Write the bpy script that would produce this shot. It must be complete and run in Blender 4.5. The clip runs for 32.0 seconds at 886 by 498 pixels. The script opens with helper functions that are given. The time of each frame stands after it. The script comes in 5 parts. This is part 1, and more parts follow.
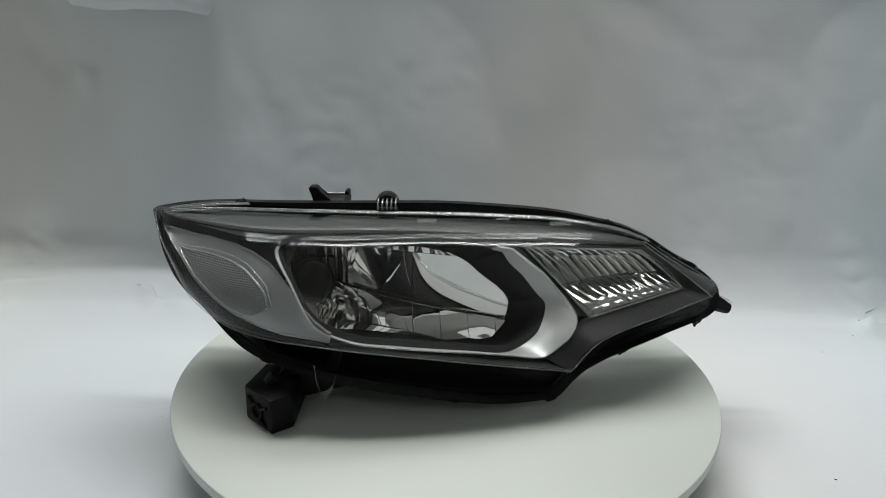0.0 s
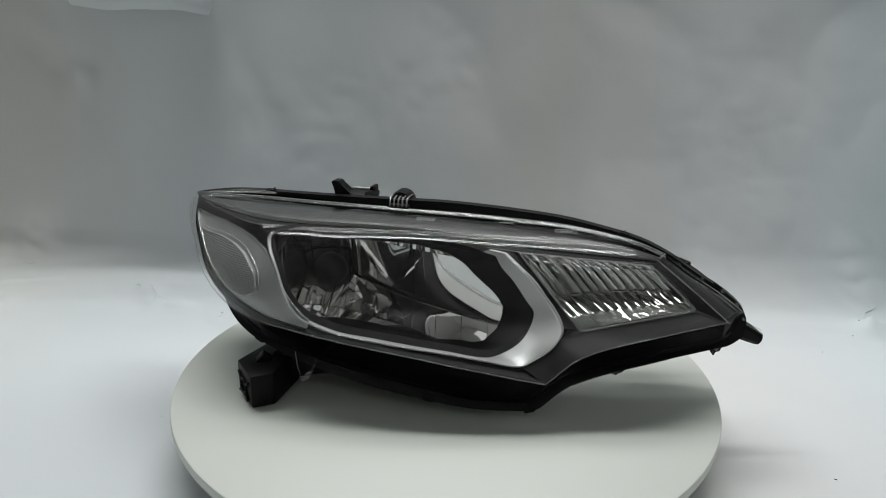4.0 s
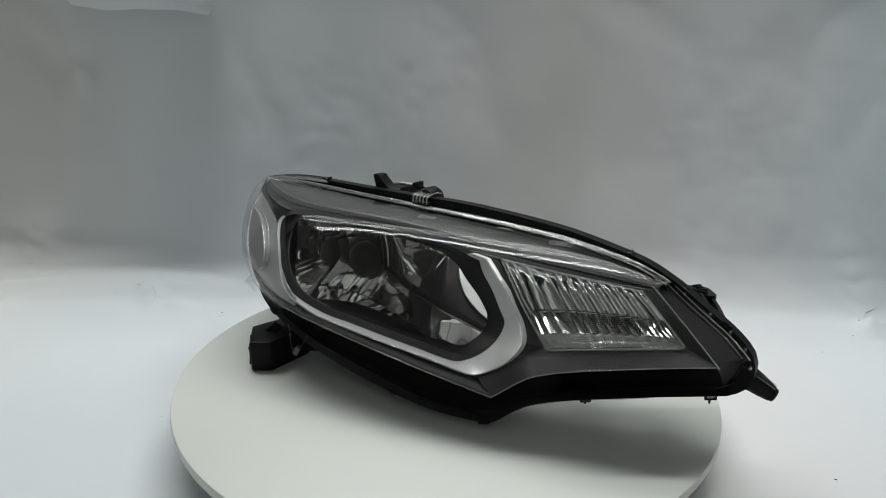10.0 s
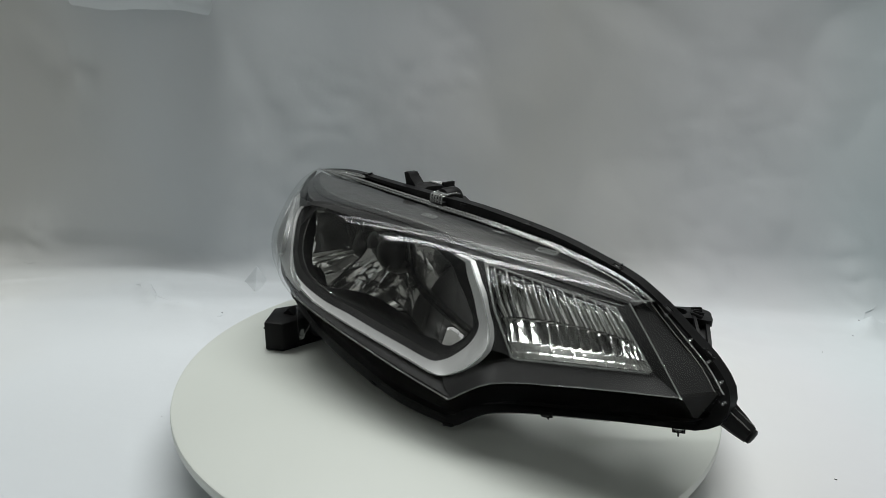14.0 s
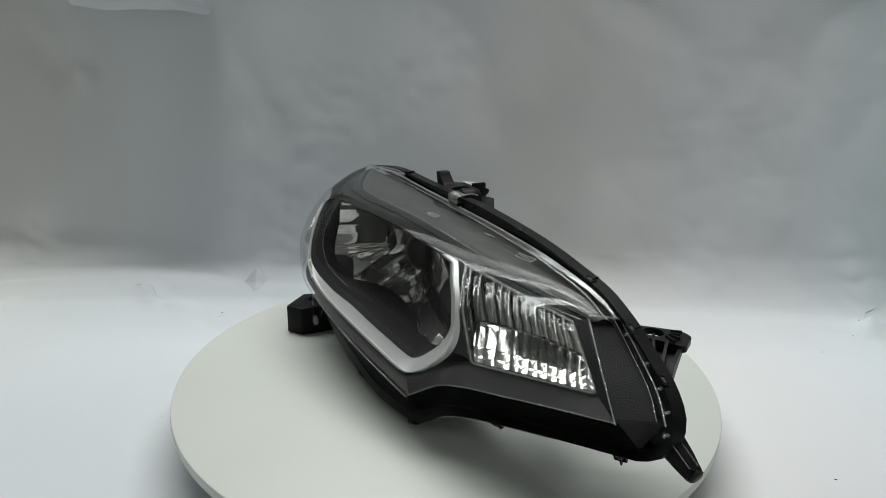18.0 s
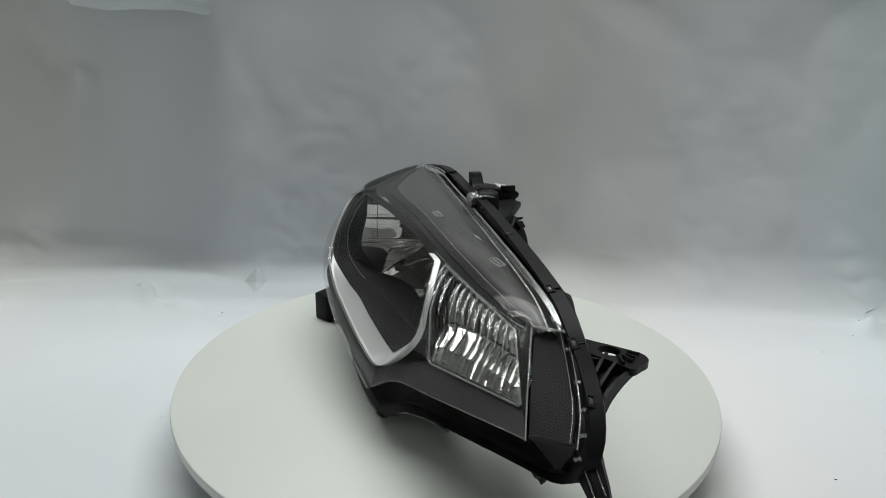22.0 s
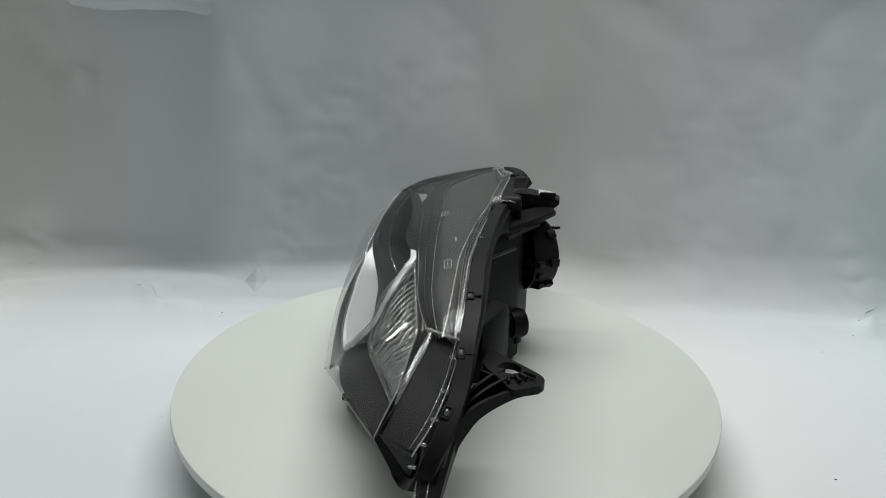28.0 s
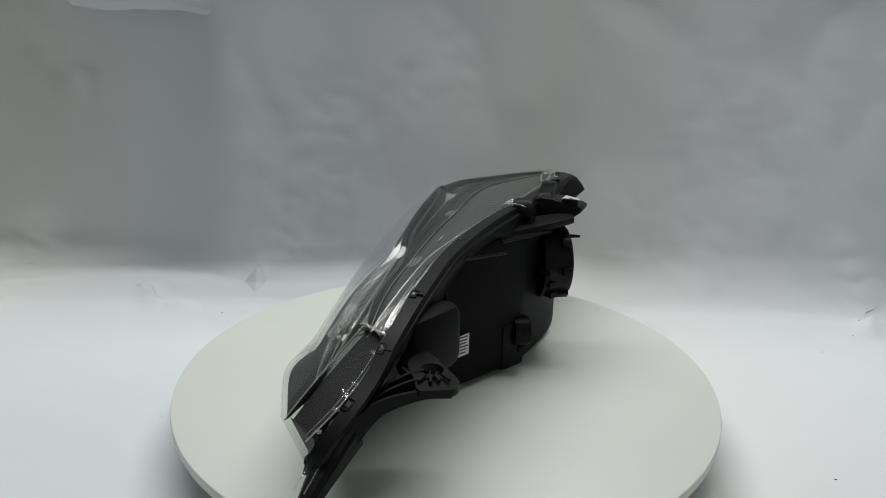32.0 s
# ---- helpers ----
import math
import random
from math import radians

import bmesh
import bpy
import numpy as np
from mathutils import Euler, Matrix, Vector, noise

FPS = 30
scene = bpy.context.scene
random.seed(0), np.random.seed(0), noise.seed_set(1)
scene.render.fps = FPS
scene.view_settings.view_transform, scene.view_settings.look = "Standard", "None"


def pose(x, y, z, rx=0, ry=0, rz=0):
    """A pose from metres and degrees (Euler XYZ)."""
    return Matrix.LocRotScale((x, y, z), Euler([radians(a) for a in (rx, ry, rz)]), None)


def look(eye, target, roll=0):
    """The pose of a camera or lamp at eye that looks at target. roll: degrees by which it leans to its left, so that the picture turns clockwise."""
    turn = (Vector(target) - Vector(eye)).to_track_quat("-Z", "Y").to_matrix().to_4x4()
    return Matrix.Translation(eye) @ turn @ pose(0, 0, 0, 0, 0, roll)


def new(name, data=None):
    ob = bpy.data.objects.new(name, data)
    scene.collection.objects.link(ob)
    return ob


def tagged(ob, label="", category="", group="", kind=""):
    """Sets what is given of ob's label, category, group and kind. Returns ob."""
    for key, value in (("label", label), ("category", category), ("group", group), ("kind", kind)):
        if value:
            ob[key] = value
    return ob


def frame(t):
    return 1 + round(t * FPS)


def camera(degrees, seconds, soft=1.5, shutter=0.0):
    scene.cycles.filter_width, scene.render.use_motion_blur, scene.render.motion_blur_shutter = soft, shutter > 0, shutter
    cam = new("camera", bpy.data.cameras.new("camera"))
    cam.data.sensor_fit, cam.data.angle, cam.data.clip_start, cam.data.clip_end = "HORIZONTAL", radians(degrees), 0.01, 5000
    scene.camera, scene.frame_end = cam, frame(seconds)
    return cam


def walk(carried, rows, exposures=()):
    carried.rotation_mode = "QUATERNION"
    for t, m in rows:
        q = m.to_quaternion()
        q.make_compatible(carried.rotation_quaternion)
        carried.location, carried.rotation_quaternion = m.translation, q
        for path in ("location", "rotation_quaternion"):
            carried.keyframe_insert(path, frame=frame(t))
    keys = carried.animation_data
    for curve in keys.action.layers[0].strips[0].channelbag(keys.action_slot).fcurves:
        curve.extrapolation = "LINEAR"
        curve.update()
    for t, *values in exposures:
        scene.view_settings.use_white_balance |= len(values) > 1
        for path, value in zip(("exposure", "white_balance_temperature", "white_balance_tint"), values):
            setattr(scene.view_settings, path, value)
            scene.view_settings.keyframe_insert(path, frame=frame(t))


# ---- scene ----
# Metres; the turntable's axis is the z axis, the paper backdrop lies at z = 0.
TOP = 0.052                       # height of the turntable's top
cam = camera(67.0, 32.0, soft=0.85)
EYE = (0.0, -0.5852, TOP + 0.3063)
AIM = pose(*EYE, 90 - 17.679, 0, 0.493) @ pose(0, 0, 0, 0, 0, 1.032)
walk(cam, [(0, AIM), (32.0, AIM)])


def turn(t):
    """Degrees that the turntable has turned at t seconds, clockwise from above."""
    return 3.5448 * t - 0.002282 * (t - 16) ** 2


# ---- light ----
world = bpy.data.worlds.new("world")
scene.world = world
world.use_nodes = True
world.node_tree.nodes["Background"].inputs[0].default_value = (0.80, 0.86, 0.92, 1)
world.node_tree.nodes["Background"].inputs[1].default_value = 0.12


def area(name, eye, target, sx, sy, watts, colour):
    data = bpy.data.lights.new(name, "AREA")
    data.shape, data.size, data.size_y = "RECTANGLE", sx, sy
    data.energy, data.color = watts, colour
    ob = new(name, data)
    ob.matrix_world = look(eye, target)
    return ob


# rows of ceiling lights across the room
for y, wide, watts in ((0.395, 0.17, 26.3), (0.84, 0.15, 11.5), (1.15, 0.30, 9.0), (-1.9, 0.90, 3.2)):
    area("tube_light", (-0.05, y, 1.98), (-0.05, y - 0.08, 0), 2.3, wide, watts, (0.98, 1.0, 0.985))
scene.view_settings.exposure = 0.0


# ---- materials ----
def material(name, colour, rough=0.5, metal=0.0, spread=0.12, scale=60.0, bump=0.0, bump_scale=400.0, spec=0.5, coat=0.0):
    """A surface with colour and roughness that vary at two scales, and fine relief."""
    m = bpy.data.materials.new(name)
    m.use_nodes = True
    n, l = m.node_tree.nodes, m.node_tree.links
    b = n["Principled BSDF"]
    b.inputs["Metallic"].default_value = metal
    b.inputs["Specular IOR Level"].default_value = spec
    b.inputs["Coat Weight"].default_value = coat
    b.inputs["Coat Roughness"].default_value = 0.08
    tc = n.new("ShaderNodeTexCoord")
    big, fine = n.new("ShaderNodeTexNoise"), n.new("ShaderNodeTexNoise")
    big.inputs["Scale"].default_value, big.inputs["Detail"].default_value = scale, 4
    fine.inputs["Scale"].default_value, fine.inputs["Detail"].default_value = bump_scale, 3
    l.new(tc.outputs["Object"], big.inputs["Vector"])
    l.new(tc.outputs["Object"], fine.inputs["Vector"])
    mix = n.new("ShaderNodeMix")
    mix.data_type, mix.blend_type = "RGBA", "MIX"
    lo = [max(0, c * (1 - spread)) for c in colour]
    hi = [min(1, c * (1 + spread)) for c in colour]
    mix.inputs["A"].default_value, mix.inputs["B"].default_value = (*lo, 1), (*hi, 1)
    l.new(big.outputs["Fac"], mix.inputs["Factor"])
    l.new(mix.outputs["Result"], b.inputs["Base Color"])
    mr = n.new("ShaderNodeMapRange")
    mr.inputs["To Min"].default_value, mr.inputs["To Max"].default_value = rough * 0.8, min(1, rough * 1.2)
    l.new(big.outputs["Fac"], mr.inputs["Value"])
    l.new(mr.outputs["Result"], b.inputs["Roughness"])
    if bump:
        bp = n.new("ShaderNodeBump")
        bp.inputs["Strength"].default_value, bp.inputs["Distance"].default_value = bump, 0.0006
        l.new(fine.outputs["Fac"], bp.inputs["Height"])
        l.new(bp.outputs["Normal"], b.inputs["Normal"])
    return m


def clear(name, tint, rough, low, high=0.75, bump=0.0, bump_scale=200.0):
    """Clear plastic: light passes, and the surface mirrors more at grazing angles."""
    m = bpy.data.materials.new(name)
    m.use_nodes = True
    n, l = m.node_tree.nodes, m.node_tree.links
    n.remove(n["Principled BSDF"])
    out = n["Material Output"]
    tr, gl, lw, mx = (n.new("ShaderNodeBsdfTransparent"), n.new("ShaderNodeBsdfGlossy"), n.new("ShaderNodeLayerWeight"), n.new("ShaderNodeMixShader"))
    tr.inputs["Color"].default_value = (*tint, 1)
    gl.inputs["Roughness"].default_value = rough
    power, scale = n.new("ShaderNodeMath"), n.new("ShaderNodeMath")
    power.operation, power.inputs[1].default_value = "POWER", 4.4
    scale.operation, scale.inputs[1].default_value, scale.inputs[2].default_value = "MULTIPLY_ADD", high, low
    lw.inputs["Blend"].default_value = 0.5
    l.new(lw.outputs["Facing"], power.inputs[0])
    l.new(power.outputs[0], scale.inputs[0])
    l.new(scale.outputs[0], mx.inputs[0])
    l.new(tr.outputs[0], mx.inputs[1])
    l.new(gl.outputs[0], mx.inputs[2])
    l.new(mx.outputs[0], out.inputs["Surface"])
    if bump:
        tc, no, bp = n.new("ShaderNodeTexCoord"), n.new("ShaderNodeTexNoise"), n.new("ShaderNodeBump")
        no.inputs["Scale"].default_value = bump_scale
        bp.inputs["Strength"].default_value, bp.inputs["Distance"].default_value = bump, 0.0008
        l.new(tc.outputs["Object"], no.inputs["Vector"])
        l.new(no.outputs["Fac"], bp.inputs["Height"])
        l.new(bp.outputs["Normal"], gl.inputs["Normal"])
    return m


PAPER = material("backdrop_paper", (0.718, 0.748, 0.755), 0.75, 0, 0.05, 5.0, 0.35, 60)


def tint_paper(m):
    """Broad cool and warm tints across the sheet; fainter light at left painted in."""
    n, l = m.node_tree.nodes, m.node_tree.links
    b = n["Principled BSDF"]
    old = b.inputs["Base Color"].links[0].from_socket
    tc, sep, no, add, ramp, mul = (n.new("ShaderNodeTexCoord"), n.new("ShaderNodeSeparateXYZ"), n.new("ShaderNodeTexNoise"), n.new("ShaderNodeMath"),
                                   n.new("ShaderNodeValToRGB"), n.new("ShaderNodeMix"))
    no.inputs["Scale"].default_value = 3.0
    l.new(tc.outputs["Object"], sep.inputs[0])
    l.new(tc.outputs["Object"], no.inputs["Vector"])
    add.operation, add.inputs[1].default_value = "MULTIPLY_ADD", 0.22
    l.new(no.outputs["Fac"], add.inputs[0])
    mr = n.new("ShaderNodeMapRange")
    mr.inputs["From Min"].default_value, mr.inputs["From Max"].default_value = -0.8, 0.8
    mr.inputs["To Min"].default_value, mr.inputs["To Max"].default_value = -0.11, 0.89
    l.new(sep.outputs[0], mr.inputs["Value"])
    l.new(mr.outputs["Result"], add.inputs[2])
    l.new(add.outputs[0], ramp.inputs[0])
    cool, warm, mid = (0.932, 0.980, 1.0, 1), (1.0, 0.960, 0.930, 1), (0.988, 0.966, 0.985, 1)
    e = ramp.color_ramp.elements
    # stops up to 0.40 are darker: weaker light on the left, put into the colour
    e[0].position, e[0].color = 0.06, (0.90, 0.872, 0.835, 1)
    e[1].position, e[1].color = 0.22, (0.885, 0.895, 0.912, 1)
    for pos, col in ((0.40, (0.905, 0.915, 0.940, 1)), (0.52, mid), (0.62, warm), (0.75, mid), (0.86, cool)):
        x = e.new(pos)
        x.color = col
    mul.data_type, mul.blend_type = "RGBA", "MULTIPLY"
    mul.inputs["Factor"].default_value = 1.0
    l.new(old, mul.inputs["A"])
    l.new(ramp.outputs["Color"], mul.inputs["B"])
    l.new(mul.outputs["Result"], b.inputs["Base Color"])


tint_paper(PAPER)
WALL = material("room_wall_paint", (0.50, 0.50, 0.49), 0.8, 0, 0.1, 3.0, 0.1, 80)
DISC = material("turntable_white", (0.64, 0.672, 0.625), 0.42, 0, 0.03, 9.0, 0.05, 500)
BASE = material("turntable_base_grey", (0.30, 0.30, 0.31), 0.5, 0, 0.1, 20.0)
BLACK = material("black_moulded_plastic", (0.0088, 0.0088, 0.0091), 0.42, 0, 0.25, 40.0, 0.08, 2600, spec=0.11)
HULL = material("black_housing_plastic", (0.0085, 0.0085, 0.0085), 0.5, 0, 0.25, 30.0, 0.06, 2600, spec=0.06)
BEZEL = material("black_gloss_bezel", (0.029, 0.029, 0.0292), 0.40, 0, 0.2, 50.0, 0.0, 600, spec=0.09)
SHIELD = material("dark_grey_shield", (0.085, 0.085, 0.083), 0.35, 0.3, 0.2, 50.0, 0.05, 600)
GLOSS = material("black_gloss_step", (0.03, 0.03, 0.03), 0.16, 0.2, 0.2, 50.0, 0.05, 600)
HOOD = material("grey_inner_hood", (0.046, 0.0455, 0.045), 0.45, 0, 0.15, 50.0, 0.08, 700)
SILVER = material("satin_silver_paint", (0.64, 0.645, 0.645), 0.42, 0.45, 0.06, 60.0, 0.05, 1500)
CHROME = material("vacuum_chrome", (0.85, 0.85, 0.836), 0.03, 0.92, 0.04, 40.0)
SIGNAL = material("signal_chrome", (0.62, 0.625, 0.605), 0.12, 0.97, 0.05, 60.0)
GRAIN = material("grained_dark_plastic", (0.042, 0.042, 0.042), 0.5, 0, 0.2, 60.0, 0.0, 700, spec=0.3)
SATIN = material("grey_marker_frame", (0.36, 0.365, 0.37), 0.35, 0.2, 0.08, 60.0, 0.02, 2600)
GRID = material("reflex_grid", (0.24, 0.245, 0.25), 0.3, 0.2, 0.15, 900.0, 1.0, 1400)
PAPER_LABEL = material("label_paper", (0.75, 0.75, 0.72), 0.6, 0, 0.05, 200.0)
INK = material("label_ink", (0.05, 0.05, 0.05), 0.6)
LENS = clear("clear_polycarbonate", (0.975, 0.978, 0.975), 0.034, 0.028, 0.60)


def edge_plastic(name, share):
    """Thick clear plastic seen edge-on: part of the light passes, the rest comes back from inside and off the gloss."""
    m = material(name, (0.86, 0.88, 0.87), 0.10, 0.35, 0.05, 200.0, 0.9, 700, coat=1.0)
    n, l = m.node_tree.nodes, m.node_tree.links
    tr, mx = n.new("ShaderNodeBsdfTransparent"), n.new("ShaderNodeMixShader")
    tr.inputs["Color"].default_value = (0.93, 0.94, 0.93, 1)
    mx.inputs[0].default_value = share
    l.new(tr.outputs[0], mx.inputs[1])
    l.new(n["Principled BSDF"].outputs[0], mx.inputs[2])
    l.new(mx.outputs[0], n["Material Output"].inputs["Surface"])
    return m


LENS_SKIRT = clear("clear_polycarbonate_skirt", (0.90, 0.90, 0.90), 0.25, 0.004, 0.06)
LENS_INSIDE = clear("clear_polycarbonate_inside", (0.985, 0.987, 0.985), 0.25, 0.0, 0.06)
RIBBED = edge_plastic("clear_ribbed_plastic", 0.13)
RAIL = edge_plastic("clear_edge_plastic", 0.34)
FLUTED = clear("clear_fluted_plastic", (0.95, 0.955, 0.95), 0.04, 0.055, 0.75, 0.15, 500.0)
TOOTHED = clear("clear_toothed_plastic", (0.93, 0.935, 0.93), 0.12, 0.38, 0.5)


def grid_relief(m, pitch):
    """Two sets of fine grooves that cross on the surface."""
    n, l = m.node_tree.nodes, m.node_tree.links
    b = n["Principled BSDF"]
    tc, mul, bp, mix = n.new("ShaderNodeTexCoord"), n.new("ShaderNodeMath"), n.new("ShaderNodeBump"), n.new("ShaderNodeMix")
    mul.operation = "MULTIPLY"
    for k, way in enumerate(("X", "Z")):
        w = n.new("ShaderNodeTexWave")
        w.bands_direction = way
        w.inputs["Scale"].default_value = 0.314 / pitch
        l.new(tc.outputs["Object"], w.inputs["Vector"])
        l.new(w.outputs["Fac"], mul.inputs[k])
    bp.inputs["Strength"].default_value, bp.inputs["Distance"].default_value = 0.8, 0.0006
    l.new(mul.outputs[0], bp.inputs["Height"])
    l.new(bp.outputs["Normal"], b.inputs["Normal"])
    mix.data_type, mix.blend_type = "RGBA", "MULTIPLY"
    mix.inputs["B"].default_value = (0.45, 0.45, 0.45, 1)
    l.new(b.inputs["Base Color"].links[0].from_socket, mix.inputs["A"])
    l.new(mul.outputs[0], mix.inputs["Factor"])
    l.new(mix.outputs["Result"], b.inputs["Base Color"])


grid_relief(GRID, 0.0016)
grid_relief(GRAIN, 0.0018)


# ---- mesh helpers ----
def part(name, bm, mat, parent, label="", smooth=None):
    """Links a bmesh as one mesh under a thing or under a part."""
    bmesh.ops.recalc_face_normals(bm, faces=bm.faces)
    me = bpy.data.meshes.new(name)
    bm.to_mesh(me)
    bm.free()
    me.materials.append(mat)
    if smooth is not None:
        for p in me.polygons:
            p.use_smooth = True
        me.set_sharp_from_angle(angle=radians(smooth))
    ob = new(name, me)
    ob.parent = parent
    if label:
        tagged(ob, label)
    return ob


def V(p):
    return Vector(p)


def spline(pts, per=8, corners=(), closed=False):
    """Points on a smooth curve through pts, per samples a span; it breaks at the corners named."""
    pts = [V(p) for p in pts]
    n, out = len(pts), []
    for k in range(n if closed else n - 1):
        p1, p2 = pts[k], pts[(k + 1) % n]
        p0 = pts[(k - 1) % n] if (closed or k > 0) and k not in corners else p1 * 2 - p2
        p3 = pts[(k + 2) % n] if (closed or k + 2 < n) and (k + 1) % n not in corners else p2 * 2 - p1
        d = (p2 - p1).length
        m1 = (p2 - p0) * (d / max((p1 - p0).length + d, 1e-9))
        m2 = (p3 - p1) * (d / max((p3 - p2).length + d, 1e-9))
        for j in range(per):
            t = j / per
            a, b = 2 * t ** 3 - 3 * t * t + 1, t ** 3 - 2 * t * t + t
            out.append(p1 * a + m1 * b + p2 * (3 * t * t - 2 * t ** 3) + m2 * (t ** 3 - t * t))
    if not closed:
        out.append(pts[-1])
    return out


def even(curve, n, closed=False):
    """n points at even steps along a polyline."""
    c = list(curve) + ([curve[0]] if closed else [])
    s = [0.0]
    for a, b in zip(c, c[1:]):
        s.append(s[-1] + (b - a).length)
    out, k = [], 0
    for i in range(n):
        u = s[-1] * i / (n if closed else n - 1)
        while k < len(c) - 2 and s[k + 1] < u:
            k += 1
        out.append(c[k].lerp(c[k + 1], min(1, max(0, (u - s[k]) / max(s[k + 1] - s[k], 1e-9)))))
    return out


def loft(rows, closed=False, bm=None):
    """A sheet through rows of points, all of one length; closed: each row is a ring."""
    bm = bm or bmesh.new()
    grid = [[bm.verts.new(p) for p in r] for r in rows]
    n = len(rows[0])
    for a, b in zip(grid, grid[1:]):
        for i in range(n if closed else n - 1):
            j = (i + 1) % n
            try:
                bm.faces.new((a[i], a[j], b[j], b[i]))
            except ValueError:
                pass
    return bm


def thick(bm, t):
    bmesh.ops.remove_doubles(bm, verts=bm.verts, dist=1e-6)
    bmesh.ops.recalc_face_normals(bm, faces=bm.faces)
    bmesh.ops.solidify(bm, geom=bm.faces[:], thickness=t)
    return bm


def tube(curve, r, sides=8, bm=None, closed=False, flat=1.0):
    """A rod of radius r (one value, or one a point) along a curve."""
    bm = bm or bmesh.new()
    n, rings, up = len(curve), [], Vector((0, 0, 1))
    for i, p in enumerate(curve):
        a, b = curve[(i - 1) % n if closed else max(i - 1, 0)], curve[(i + 1) % n if closed else min(i + 1, n - 1)]
        d = (b - a).normalized()
        side = d.cross(up)
        side = side.normalized() if side.length > 1e-4 else Vector((1, 0, 0))
        w = side.cross(d).normalized()
        rr = r[i] if isinstance(r, (list, tuple)) else r
        rings.append([bm.verts.new(p + (side * math.cos(q) + w * math.sin(q) * flat) * rr) for q in (2 * math.pi * k / sides for k in range(sides))])
    for i in range(n if closed else n - 1):
        a, b = rings[i], rings[(i + 1) % n]
        for k in range(sides):
            bm.faces.new((a[k], a[(k + 1) % sides], b[(k + 1) % sides], b[k]))
    if not closed:
        bm.faces.new(rings[0])
        bm.faces.new(rings[-1])
    return bm


def frame_at(origin, ahead, up=(0, 0, 1)):
    """A matrix whose z axis runs ahead and whose y axis leans to up."""
    z = V(ahead).normalized()
    x = V(up).cross(z).normalized()
    return Matrix.Translation(V(origin)) @ Matrix((x, z.cross(x), z)).transposed().to_4x4()


def turned(profile, m, sides=32, bm=None):
    """A body of revolution: profile of (radius, height) about the z axis of m."""
    bm = bm or bmesh.new()
    rings = [[bm.verts.new(m @ Vector((r * math.cos(a), r * math.sin(a), h))) for a in (2 * math.pi * k / sides for k in range(sides))] for r, h in profile]
    for a, b in zip(rings, rings[1:]):
        for k in range(sides):
            bm.faces.new((a[k], a[(k + 1) % sides], b[(k + 1) % sides], b[k]))
    bm.faces.new(rings[0])
    bm.faces.new(rings[-1])
    return bm


def slab(outline, m, depth, bevel=0.0, bm=None):
    """A plate: an outline in the x, y plane of m, carried depth along its z."""
    own = bmesh.new()
    lo = [own.verts.new(m @ Vector((x, y, 0))) for x, y in outline]
    hi = [own.verts.new(m @ Vector((x, y, depth))) for x, y in outline]
    own.faces.new(lo)
    own.faces.new(hi)
    for i in range(len(lo)):
        j = (i + 1) % len(lo)
        own.faces.new((lo[i], lo[j], hi[j], hi[i]))
    if bevel:
        bmesh.ops.bevel(own, geom=own.edges[:], offset=bevel, segments=2, affect="EDGES", profile=0.5)
    if bm is None:
        return own
    return merge(bm, own)


def merge(bm, own):
    table = {v: bm.verts.new(v.co) for v in own.verts}
    for f in own.faces:
        try:
            bm.faces.new([table[v] for v in f.verts])
        except ValueError:
            pass
    own.free()
    return bm


def box(cx, cy, cz, sx, sy, sz, rz=0.0, bevel=0.001, bm=None, rx=0.0, ry=0.0):
    h = [(-sx / 2, -sy / 2), (sx / 2, -sy / 2), (sx / 2, sy / 2), (-sx / 2, sy / 2)]
    return slab(h, pose(cx, cy, cz, rx, ry, rz) @ Matrix.Translation((0, 0, -sz / 2)), sz, bevel, bm)


def empty(name, label, category, **more):
    return tagged(new(name), label, category, **more)


